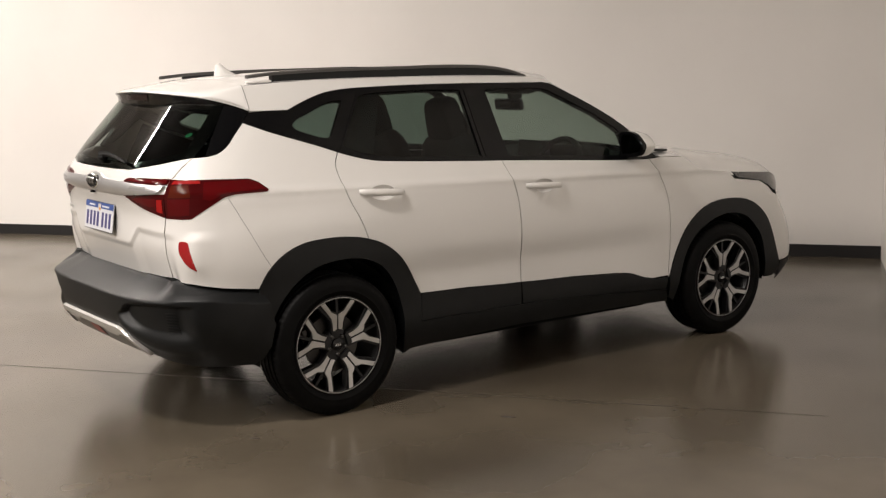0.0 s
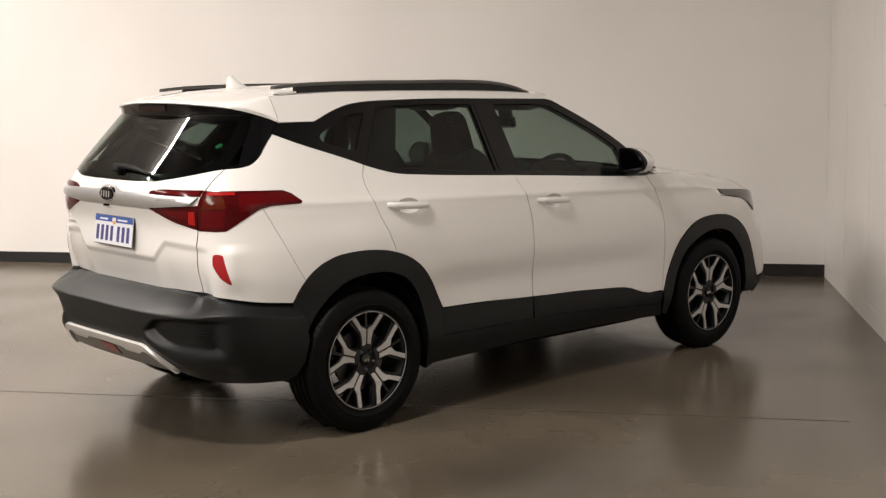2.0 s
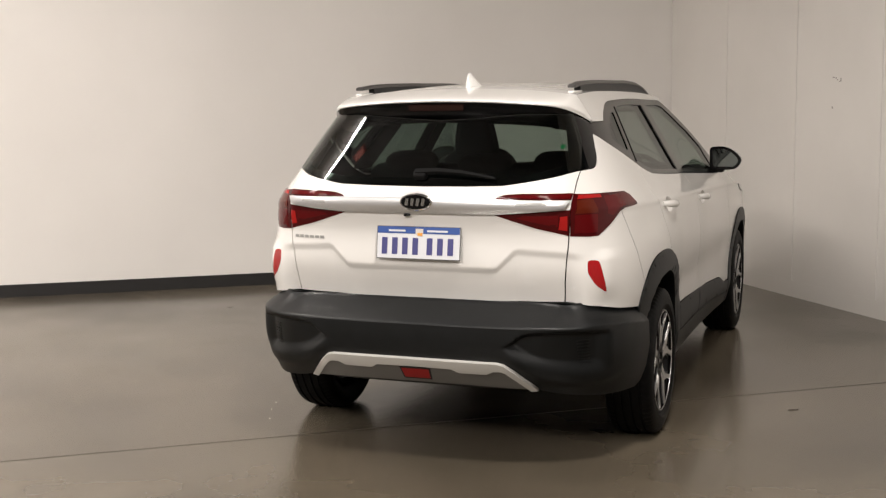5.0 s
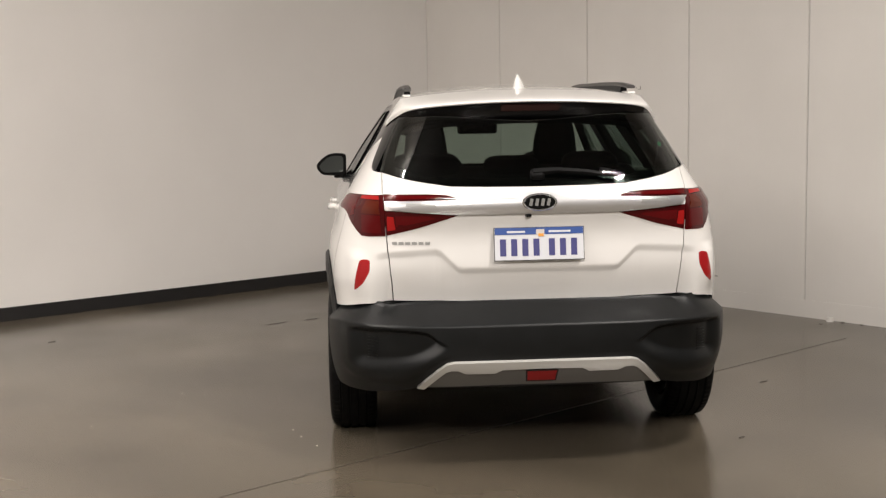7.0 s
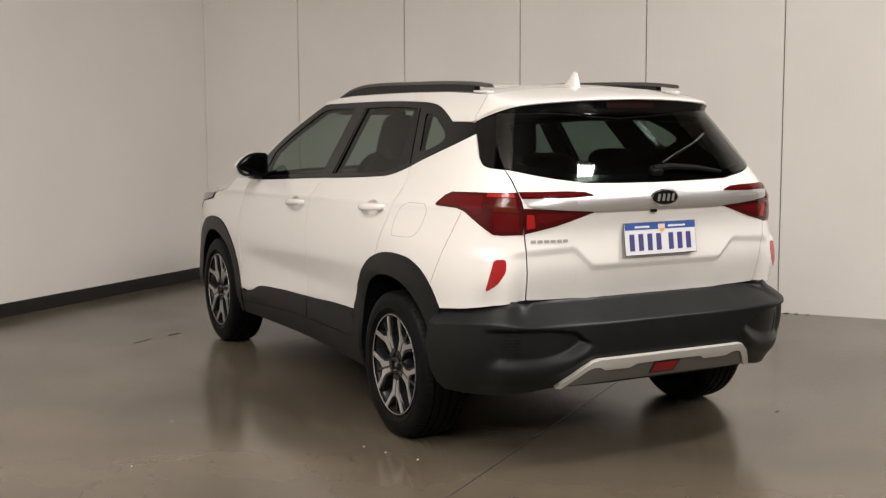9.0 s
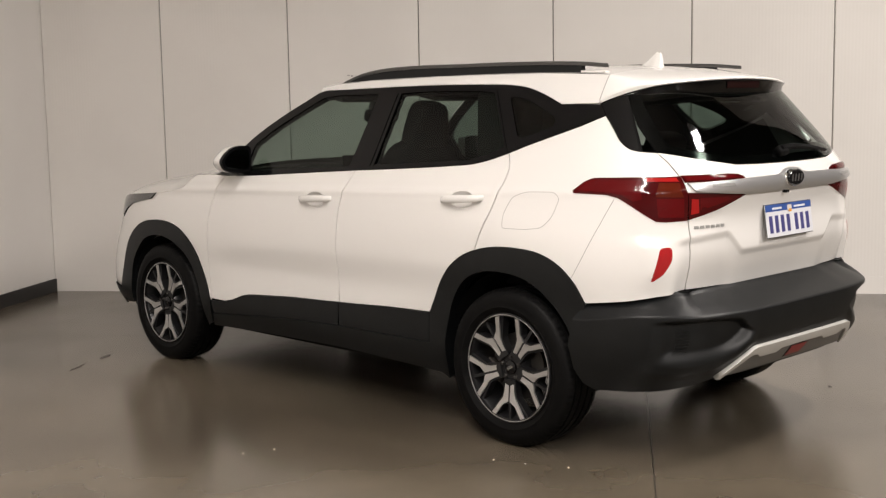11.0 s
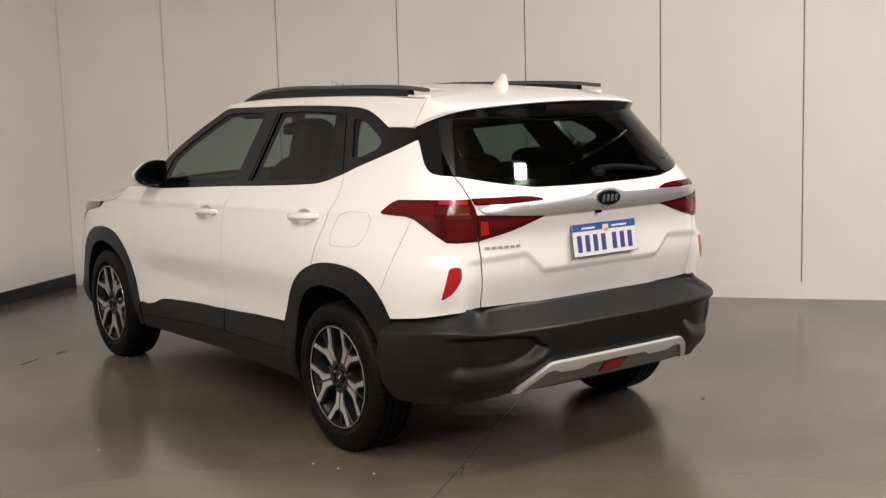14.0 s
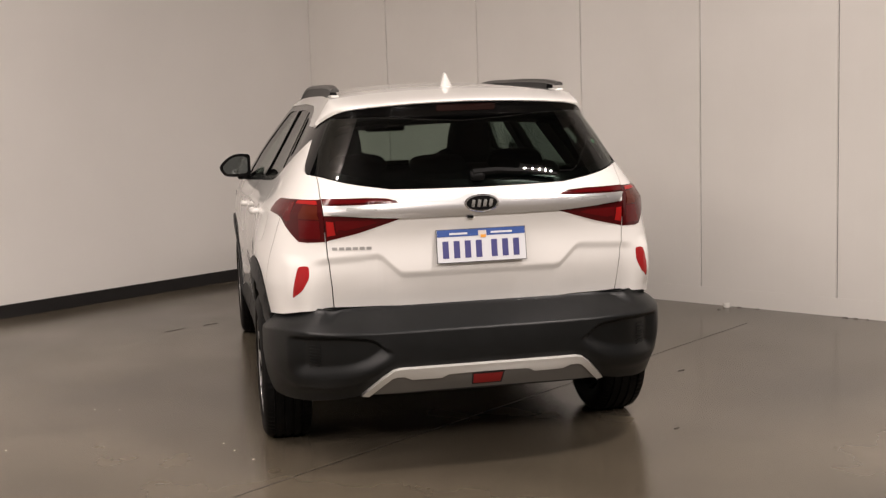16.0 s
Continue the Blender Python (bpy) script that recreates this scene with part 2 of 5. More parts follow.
# unseen white slab, added to give the rear window a pale reflection
tagged(wall_block("ceiling_soffit", 0.0, 0.0, FAR_A - 0.2, 3.45, 5.3, 5.5, PLASTER, "unseen white board added above the plain wall for reflections"), category="soffit")
wall_block("wall_north", -0.2, -0.2, FAR_A, 0.0, 0.0, CEILING, PLASTER, "plain white painted wall with black skirting")
wall_block("wall_return", OUT, END_B - 0.2, -0.2, END_B, 0.0, CEILING, PLASTER, "plain white painted return wall")
wall_block("wall_side", OUT - 0.2, END_B, OUT, FAR_B, 0.0, CEILING, BACK, "plain grey painted side wall")
wall_block("wall_south", OUT, FAR_B - 0.2, FAR_A, FAR_B, 0.0, CEILING, BACK, "plain grey painted wall behind")
wall_block("wall_west", FAR_A - 0.2, 0.0, FAR_A, FAR_B - 0.2, 0.0, CEILING, BACK, "plain grey painted end wall")
tagged(wall_block("baseboard", 0.002, 0.0, FAR_A - 0.2, 0.018, 0.0, 0.10, SKIRT, "matt black skirting board along the white wall"), category="skirting")
wall_east = wall_block("wall_east", -0.2, 0.0, -0.012, END_B, 0.0, CEILING, JOINT_GREY, "white insulated panel wall with dark upright joints")
FIRST, PITCH, TRIM_TOP = 0.961, 1.000, 0.125
for i in range(9):
    b0, b1 = (FIRST + (i - 1) * PITCH + 0.0026 if i else 0.002), FIRST + i * PITCH - 0.0026
    q = [room(-0.012, b0), room(0.0, b0 + 0.004), room(0.0, b1 - 0.004), room(-0.012, b1)]
    part("panel", prism([(p.x, p.y) for p in q], 0.0, CEILING, "Z"), PANEL, wall_east, smooth=False)
# white folded flashing that covers the foot of the panels
tagged(wall_block("base_trim", 0.0005, 0.02, 0.0022, END_B, 0.0, TRIM_TOP, PANEL, "white steel flashing along the foot of the panel wall"), category="trim")

# fine floor joints: one passes under the car along the plain wall, one runs across it
JOINT = principled("floor_joint_filler", (0.042, 0.036, 0.029), 0.35)


def floor_strip(name, p, q, width, material, label):
    p, q = Vector(p), Vector(q)
    side_way = (q - p).normalized().cross(Vector((0, 0, 1))) * width / 2
    pts = [p + side_way, q + side_way, q - side_way, p - side_way]
    ob = finish(name, prism([(v.x, v.y) for v in pts], -0.01, 0.0012, "Z"), material, None, label, smooth=False)
    return tagged(ob, kind="structure", category="floor joint")


JOINT_AT, JOINT_WAY = Vector((0.143, -1.288, 0)), Vector((0.7981, 0.6026, 0))
floor_strip("floor_joint", JOINT_AT - JOINT_WAY * 12, JOINT_AT + JOINT_WAY * 2.75, 0.005, JOINT, "fine dark saw-cut joint in the concrete floor")

# ---- car surface ----
YC, KU = -1.2, 1.5
BEND = [(.60, 5.2), (.75, 5.0), (.94, 4.6), (1.05, 4.4), (1.15, 4.3), (1.5, 4.3)]
YF, BEND_F = 0.9, 6.0
HALF = [(.20,.80),(.36,.838),(.50,.838),(.60,.842),(.72,.850),(.85,.846),(.97,.832),(1.02,.824),(1.069,.806),(1.205,.727),(1.347,.644),(1.492,.556),(1.56,.505)]
REAR = [(.20,-1.98),(.60,-2.055),(.667,-2.065),(.80,-2.088),(.94,-2.085),(1.03,-2.102),(1.10,-2.103),(1.145,-2.082),(1.205,-2.04),(1.347,-1.925),(1.49,-1.81),(1.56,-1.755)]
FRONT = [(.20,2.0),(.32,2.14),(.45,2.18),(.60,2.14),(.75,2.04),(.88,2.0),(.98,1.95),(1.07,1.86),(1.6,1.6)]
B_HALF = [(.20,.83),(.30,.865),(.45,.885),(.62,.882),(.67,.872)]
B_REAR = [(.20,-2.0),(.27,-2.04),(.34,-2.09),(.40,-2.14),(.46,-2.180),(.52,-2.195),(.605,-2.197),(.665,-2.197)]
R_REAR = [(.20, -2.7), (1.6, -2.7)]


def smooth_table(tab, v):
    """A smooth curve through a table."""
    n = len(tab)
    if v <= tab[0][0]:
        return tab[0][1]
    if v >= tab[-1][0]:
        return tab[-1][1]
    for i in range(n - 1):
        if v <= tab[i + 1][0]:
            (x0, y0), (x1, y1) = tab[i], tab[i + 1]
            h = x1 - x0
            k, s = (v - x0) / h, (y1 - y0) / h
            m0 = s if i == 0 else 0.5 * (s + (y0 - tab[i - 1][1]) / (x0 - tab[i - 1][0]))
            m1 = s if i == n - 2 else 0.5 * (s + (tab[i + 2][1] - y1) / (tab[i + 2][0] - x1))
            return (2*k**3-3*k**2+1)*y0 + (k**3-2*k**2+k)*h*m0 + (-2*k**3+3*k**2)*y1 + (k**3-k**2)*h*m1


def step(lo, hi, v):
    k = min(1.0, max(0.0, (v - lo) / (hi - lo)))
    return k * k * (3 - 2 * k)


def rear_table(low):
    return (REAR, B_REAR, R_REAR)[int(low)]


def bend(z, low):
    return 4.2 if low == 1 else smooth_table(BEND, z)


def half_width(y, z, low=False):
    w = smooth_table(B_HALF if low == 1 else HALF, z)
    if low != 1:
        k = 1 / (1 + math.exp((z - .93) / .03))
        w += k * (.022 * math.exp(-((y + 1.35) / .33) ** 2) + .008 * math.exp(-((y - 1.30) / .36) ** 2))
        # the flank is drawn in along the lower doors
        w -= 0.007 * math.exp(-((z - .60) / .075) ** 2) * step(-1.0, -.7, y) * (1 - step(.55, .85, y))
        # sharp shoulder line that leads on from the tail lamps
        w += 0.006 * math.exp(-((z - (1.045 - .045 * (y + 1.6) / 2)) / .018) ** 2)
    return w


def side_x(y, z, low=False):
    w = half_width(y, z, low)
    if y < YC:
        q = min((YC - y) / (YC - smooth_table(rear_table(low), z)), .99999)
        n = bend(z, low)
        return w * (1 - q ** n) ** (1 / n)
    if y > YF:
        q = min((y - YF) / (smooth_table(FRONT, z) - YF), .99999)
        return w * (1 - q ** BEND_F) ** (1 / BEND_F)
    return w


def on_side(y, z, low=False):
    """The plan coordinate of a place y, z of the flank."""
    if y >= YC:
        return (KU + y - YC, z)
    q = min((YC - y) / (YC - smooth_table(rear_table(low), z)), 1.0)
    n = bend(z, low)
    return (KU * math.atan2((1 - q ** n) ** (1 / n), q) / (math.pi / 2), z)


def on_rear(x, z, low=False):
    """The plan coordinate of a place x, z of the tail."""
    y, n = -2.0, bend(z, low)
    r = smooth_table(rear_table(low), z)
    for _ in range(6):
        q = min(abs(x) / half_width(y, z, low), 1.0)
        deep = (1 - q ** n) ** (1 / n)
        y = YC - (YC - r) * deep
    return (KU * math.atan2(q, deep) / (math.pi / 2), z)


def skin(u, z, low=False):
    if u >= KU:
        y = u - KU + YC
        return Vector((side_x(y, z, low), y, z))
    a = max(u, 0) / KU * math.pi / 2
    n = bend(z, low)
    across, deep = math.sin(a), max(math.cos(a), 0.0)
    size = (across ** n + deep ** n) ** (1 / n)
    y = YC - (YC - smooth_table(rear_table(low), z)) * deep / size
    return Vector((half_width(y, z, low) * across / size, y, z))


def skin_normal(u, z, low=False):
    e = 0.003
    dz = skin(u, z + e, low) - skin(u, z - e, low)
    if u < 0.003:
        du = Vector((1, 0, 0))
    else:
        du = skin(u + e, z, low) - skin(u - e, z, low)
    n = du.cross(dz)
    return n.normalized()


X_LINES = [i * 0.05 for i in range(1, 15)]
Y_LINES = [-1.95 + i * 0.06 for i in range(68)]
U_LINES = sorted([on_rear(x, .9)[0] for x in X_LINES] + [on_side(y, .9)[0] for y in Y_LINES])
Z_LINES = sorted([.20 + i * 0.035 for i in range(40)] + [0.965 + i * 0.0095 for i in range(14)])


def dense(loop, most=0.04):
    out = []
    for (a, b), (c, d) in zip(loop, loop[1:] + loop[:1]):
        n = max(1, int(math.ceil(math.hypot(c - a, d - b) / most)))
        out += [(a + (c - a) * k / n, b + (d - b) * k / n) for k in range(n)]
    return out


def rounded(loop, radius, steps=4):
    """A loop whose corners are cut to arcs."""
    out, n = [], len(loop)
    for i in range(n):
        p, q, r = (Vector(loop[k % n]) for k in (i - 1, i, i + 1))
        a, b = (p - q), (r - q)
        d = min(radius, a.length * 0.45, b.length * 0.45)
        s, e = q + a.normalized() * d, q + b.normalized() * d
        for k in range(steps + 1):
            t = k / steps
            v = s * (1 - t) ** 2 + q * 2 * t * (1 - t) + e * t * t
            out.append((v.x, v.y))
    return out


def shrunk(loop, by):
    """A loop drawn in by a small distance."""
    area = sum(a[0] * b[1] - b[0] * a[1] for a, b in zip(loop, loop[1:] + loop[:1]))
    s = 1 if area > 0 else -1
    out, n = [], len(loop)
    for i in range(n):
        p, q, r = (Vector(loop[k % n]) for k in (i - 1, i, i + 1))
        a, b = (q - p).normalized(), (r - q).normalized()
        na, nb = Vector((-a.y, a.x)) * s, Vector((-b.y, b.x)) * s
        m = (na + nb)
        m = m / max(m.dot(na), 0.5)
        out.append((q.x + m.x * by, q.y + m.y * by))
    return out


def patch(name, material, parent, outer, holes=(), off=0.0, depth=0.02, flip=1, low=False, gap=0.0, label="", middle=False, zs=None, us=None, edge=0.0):
    """A panel cut from the car's skin: outer and holes are loops of plan coordinates, off stands it proud, depth is its edge."""
    drawn = shrunk(outer, gap) if gap else outer
    if middle:
        drawn = [(0.0 if a[0] < 1e-6 else b[0], b[1]) for a, b in zip(outer, drawn)]
    loops = [dense(drawn)] + [dense(h) for h in holes]
    bm = bmesh.new()
    edges = []
    for loop in loops:
        vs = [bm.verts.new((p[0], p[1], 0)) for p in loop]
        edges += [bm.edges.new((vs[i], vs[(i + 1) % len(vs)])) for i in range(len(vs))]
    bmesh.ops.triangle_fill(bm, use_beauty=True, use_dissolve=False, edges=edges)
    lo_u, hi_u = min(p[0] for p in loops[0]), max(p[0] for p in loops[0])
    lo_z, hi_z = min(p[1] for p in loops[0]), max(p[1] for p in loops[0])
    cuts = [((u, 0, 0), (1, 0, 0)) for u in (us or U_LINES) if lo_u < u < hi_u] + [((0, z, 0), (0, 1, 0)) for z in (zs or Z_LINES) if lo_z < z < hi_z]
    for co, no in cuts:
        bmesh.ops.bisect_plane(bm, geom=bm.verts[:] + bm.edges[:] + bm.faces[:], dist=1e-5, plane_co=co, plane_no=no)
    bmesh.ops.remove_doubles(bm, verts=bm.verts[:], dist=2e-5)
    height = off if callable(off) else (lambda u, z: off)

    def place(u, z):
        return skin(u, z, low) + skin_normal(u, z, low) * height(u, z)

    spans = [(a[0], a[1], b[0] - a[0], b[1] - a[1]) for loop in loops for a, b in zip(loop, loop[1:] + loop[:1])]

    def border_distance(u, z):
        best = 1.0
        for a, b, c, d in spans:
            k = min(1.0, max(0.0, ((u - a) * c + (z - b) * d) / max(c * c + d * d, 1e-12)))
            best = min(best, (u - a - c * k) ** 2 + (z - b - d * k) ** 2)
        return math.sqrt(best)

    layer = bm.verts.layers.float_vector.new("own_normal")
    flat = {v: (v.co.x, v.co.y) for v in bm.verts}
    for v in bm.verts:
        u, z = flat[v]
        n = skin_normal(u, z, low)
        if callable(off):
            e = 0.004
            du = Vector((1, 0, 0)) if u < 0.004 else place(u + e, z) - place(u - e, z)
            n = du.cross(place(u, z + e) - place(u, z - e)).normalized()
        p = skin(u, z, low) + skin_normal(u, z, low) * (height(u, z) - (edge * max(0.0, 1 - border_distance(u, z) / 0.011) if edge else 0))
        v.co = p
        v[layer] = n
    for f in bm.faces:
        f.smooth = True
    bm.normal_update()
    turned = [f for f in bm.faces if f.normal.dot(f.verts[0][layer]) < 0]
    bmesh.ops.reverse_faces(bm, faces=turned)
    # edges that run in behind the panel
    bm.verts.ensure_lookup_table()
    rim = [e for e in bm.edges if len(e.link_faces) == 1 and not (middle and all(abs(v.co.x) < 1e-4 for v in e.verts))]
    if depth:
        outer_v, inner_v = {}, {}
        for e in rim:
            for v in e.verts:
                if v not in outer_v:
                    u, z = flat[v]
                    outer_v[v] = bm.verts.new(v.co)
                    inner_v[v] = bm.verts.new(v.co - skin_normal(u, z, low) * depth)
        for e in rim:
            f = e.link_faces[0]
            a, b = e.verts
            for l in f.loops:
                if l.edge == e:
                    a, b = l.vert, l.link_loop_next.vert
            bm.faces.new((outer_v[b], outer_v[a], inner_v[a], inner_v[b]))
    if middle:
        twin = bm.copy()
        for v in twin.verts:
            v.co.x = -v.co.x
            n = v[twin.verts.layers.float_vector["own_normal"]]
            n.x = -n.x
        bmesh.ops.reverse_faces(twin, faces=twin.faces[:])
        me = bpy.data.meshes.new("tmp")
        twin.to_mesh(me)
        twin.free()
        bm.from_mesh(me)
        bpy.data.meshes.remove(me)
    if flip < 0:
        for v in bm.verts:
            v.co.x = -v.co.x
            n = v[bm.verts.layers.float_vector["own_normal"]]
            n.x = -n.x
        bmesh.ops.reverse_faces(bm, faces=bm.faces[:])
    me = bpy.data.meshes.new(name)
    bm.to_mesh(me)
    bm.free()
    me.materials.append(material)
    found = me.attributes["own_normal"]
    me.normals_split_custom_set_from_vertices([tuple(d.vector) for d in found.data])
    me.attributes.remove(me.attributes["own_normal"])
    ob = new(name, me)
    ob.parent = parent
    return tagged(ob, label)


def sides(loop, low=False):
    return [on_side(y, z, low) for y, z in loop]


def tail(loop, low=False):
    return [on_rear(x, z, low) for x, z in loop]


def arc(cy, cz, ry, rz, a0, a1, n=20, power=2.0):
    out = []
    for i in range(n + 1):
        a = radians(a0 + (a1 - a0) * i / n)
        c, s = math.cos(a), math.sin(a)
        out.append((cy + ry * math.copysign(abs(c) ** (2 / power), c), cz + rz * math.copysign(abs(s) ** (2 / power), s)))
    return out


def curve(pts, steps=4):
    """A smooth line through places, drawn with more of them."""
    out, n = [], len(pts)
    for i in range(n - 1):
        p0, p1, p2, p3 = (Vector(pts[min(max(k, 0), n - 1)]) for k in (i - 1, i, i + 1, i + 2))
        h0, h1, h2 = (max((b - a).length, 1e-6) for a, b in ((p0, p1), (p1, p2), (p2, p3)))
        m1 = (p2 - p1) if i == 0 else ((p2 - p1) / h1 * h0 + (p1 - p0) / h0 * h1) / (h0 + h1) * h1
        m2 = (p2 - p1) if i == n - 2 else ((p3 - p2) / h2 * h1 + (p2 - p1) / h1 * h2) / (h1 + h2) * h1
        for j in range(steps):
            k = j / steps
            v = p1 * (2*k**3-3*k**2+1) + m1 * (k**3-2*k**2+k) + p2 * (-2*k**3+3*k**2) + m2 * (k**3-k**2)
            out.append((v.x, v.y))
    return out + [tuple(pts[-1])]


car = tagged(new("car"), "white compact SUV with black plastic cladding, parked on the concrete floor", "car")

# outlines on the flank, y and z in metres
BELT = curve([(-1.635, 1.348), (-1.535, 1.307), (-1.41, 1.265), (-1.284, 1.225), (-1.203, 1.196), (-1.095, 1.164), (-1.01, 1.148), (-0.90, 1.140), (-0.58, 1.123), (-0.21, 1.107), (0.16, 1.089), (0.53, 1.071), (0.735, 1.066)], 3)
ROOFLINE = [(-1.590, 1.398)] + curve([(-1.396, 1.397), (-1.29, 1.438), (-1.165, 1.474), (-1.06, 1.487), (-0.90, 1.494), (-0.52, 1.502), (-0.05, 1.500), (0.12, 1.499), (0.248, 1.493), (0.338, 1.448), (0.500, 1.359), (0.648, 1.256), (0.722, 1.184), (0.80, 1.075)], 3)
REAR_CUT = curve([(-1.203, 1.196), (-1.237, 1.140), (-1.240, 1.087), (-1.218, 0.989), (-1.173, 0.885), (-1.143, 0.805)])
MID_CUT = curve([(-0.264, 1.110), (-0.251, 1.043), (-0.224, 0.935), (-0.211, 0.775), (-0.209, 0.628), (-0.209, 0.485)])
FRONT_CUT = curve([(0.735, 1.066), (0.797, 0.963), (0.839, 0.847), (0.857, 0.70), (0.864, 0.545), (0.850, 0.40)])
R_ARCH = curve([(-1.697, 0.620), (-1.652, 0.692), (-1.582, 0.757), (-1.486, 0.800), (-1.388, 0.813), (-1.265, 0.813), (-1.143, 0.793), (-1.060, 0.763), (-0.985, 0.713), (-0.920, 0.640), (-0.872, 0.560), (-0.842, 0.508)])
F_ARCH = curve([(0.858, 0.388), (0.918, 0.540), (1.004, 0.682), (1.125, 0.769), (1.337, 0.805), (1.537, 0.774), (1.638, 0.717), (1.711, 0.648), (1.780, 0.53), (1.82, 0.43), (1.845, 0.372)])
SILL = [(-0.842, 0.508), (-0.55, 0.502), (-0.209, 0.492), (0.14, 0.476), (0.44, 0.459), (0.52, 0.452), (0.58, 0.440), (0.66, 0.412), (0.73, 0.398), (0.85, 0.392)]


def seg(table, a, b):
    return [p for p in table if a - 1e-6 <= p[0] <= b + 1e-6]


R_INNER = curve([(-1.66, 0.44), (-1.60, 0.55), (-1.535, 0.62), (-1.425, 0.688), (-1.30, 0.711), (-1.172, 0.703), (-1.075, 0.663), (-1.005, 0.586), (-0.955, 0.456), (-0.937, 0.225)])
F_INNER = curve([(0.915, 0.25), (0.965, 0.455), (1.055, 0.61), (1.19, 0.692), (1.38, 0.719), (1.50, 0.685), (1.575, 0.63), (1.655, 0.54), (1.69, 0.40), (1.705, 0.29)])
QUARTER_EDGE = curve([(-1.846, 1.206), (-1.79, 1.2185), (-1.743, 1.246), (-1.693, 1.293), (-1.635, 1.348)])
HATCH_CUT = [(0.610, 0.667), (0.614, 0.75), (0.620, 0.87), (0.624, 0.944), (0.630, 1.05), (0.636, 1.164), (0.637, 1.204)]
GLASS_FOOT = [(0.637, 1.204), (0.60, 1.195), (0.543, 1.180), (0.48, 1.168), (0.42, 1.159), (0.36, 1.150), (0.20, 1.146), (0.0, 1.144)]
FUEL = [(-1.285, 0.893), (-1.280, 0.952), (-1.315, 1.020), (-1.38, 1.042), (-1.53, 1.046), (-1.556, 1.022), (-1.529, 0.945), (-1.488, 0.904), (-1.41, 0.894)]
PANE_FRONT = [(-0.205, 1.128), (-0.205, 1.470), (0.10, 1.472), (0.205, 1.462), (0.312, 1.408), (0.476, 1.318), (0.600, 1.228), (0.590, 1.092), (0.20, 1.110)]
PANE_REAR = [(-0.375, 1.137), (-0.365, 1.470), (-0.60, 1.474), (-0.90, 1.466), (-0.985, 1.455), (-1.165, 1.222), (-1.08, 1.188), (-0.98, 1.166), (-0.85, 1.158)]
PANE_QUARTER = [(-1.215, 1.262), (-1.085, 1.436), (-1.15, 1.432), (-1.21, 1.416), (-1.355, 1.358), (-1.398, 1.328), (-1.386, 1.305), (-1.27, 1.266)]


def ledge(u, z):
    """The tailgate is drawn in under the shelf that runs round the number plate."""
    p = skin(u, z)
    x = abs(p.x)
    top = float(np.interp(x, (0.0, 0.315, 0.335, 0.405, 0.425, 0.62, 0.70, 0.80), (0.815, 0.815, 0.821, 0.889, 0.896, 0.884, 0.868, 0.84)))
    fade = 1 - step(0.63, 0.70, x)
    return -fade * (0.12 * max(0.0, top - z) + 0.008 * step(0.0, 0.034, top - z))


def corner(u, z):
    """The quarter panel's squared corner beside the reflector."""
    x = skin(u, z).x
    return ledge(u, z) + 0.014 * math.exp(-((x - 0.752) / 0.036) ** 2) * step(0.655, 0.76, z) * (1 - step(0.84, 0.895, z))


FINE_Z = sorted(set(Z_LINES + [0.78 + i * 0.006 for i in range(21)]))
FINE_U = sorted(U_LINES + [on_rear(0.30 + i * 0.008, .85)[0] + 0.0003 for i in range(20)])


CUP_U = [i * 0.008 for i in range(160, 400)]
CUP_Z = [0.9 + i * 0.007 for i in range(30)]


def rear_grip(y):
    return 1.005 - 0.055 * (y + 1.04)


def front_grip(y):
    return 0.972 - 0.045 * (y + 0.05)


def cup_size(y0, y1):
    return (y0 + y1) / 2 + 0.004, abs(y1 - y0) * 0.29, 0.036


def cup_loop(y0, y1, z):
    c, w, h = cup_size(y0, y1)
    return [(c + w * math.cos(a), z(c) - 0.003 + h * math.sin(a)) for a in [2 * math.pi * k / 24 for k in range(24)]]


CORNER_U = sorted(U_LINES + [on_rear(0.60 + i * 0.0095, .8)[0] + 0.0002 for i in range(23)])


def handle_part(parent, y0, y1, z, flip):
    """Pull handle on the door with its scooped cup."""
    rows = []
    n = 14
    for i in range(n + 1):
        t = i / n
        y = y0 + (y1 - y0) * t
        zz = z(y)
        x = side_x(y, zz)
        ends = math.sin(math.pi * min(1, max(0, (t * 1.0)))) ** 0.35 if 0 < t < 1 else 0.0
        out = 0.004 + 0.034 * ends
        h = 0.011 + 0.007 * math.sin(math.pi * t) ** 0.5
        ring = []
        for k in range(10):
            a = 2 * math.pi * k / 10
            ring.append((flip * (x + out - 0.008 + 0.011 * math.cos(a)), y, zz + h * math.sin(a)))
        rows.append(ring)
    bm = grid_mesh(rows, closed=True)
    bmesh.ops.contextual_create(bm, geom=[v for v in bm.verts if abs(v.co.y - y0) < 1e-5])
    bmesh.ops.contextual_create(bm, geom=[v for v in bm.verts if abs(v.co.y - y1) < 1e-5])
    bmesh.ops.recalc_face_normals(bm, faces=bm.faces)
    part("door_handle", bm, WHITE, parent)
    c, w, h = cup_size(y0, y1)
    u0 = on_side(c, z(c))[0]
    patch("handle_cup", WHITE, parent, sides(cup_loop(y0, y1, z)), off=lambda u, q: -0.026 * max(0.0, 1 - ((u - u0) / w) ** 2 - ((q - z(c) + 0.003) / h) ** 2) ** 0.6, depth=0.0, flip=flip, us=CUP_U, zs=CUP_Z)


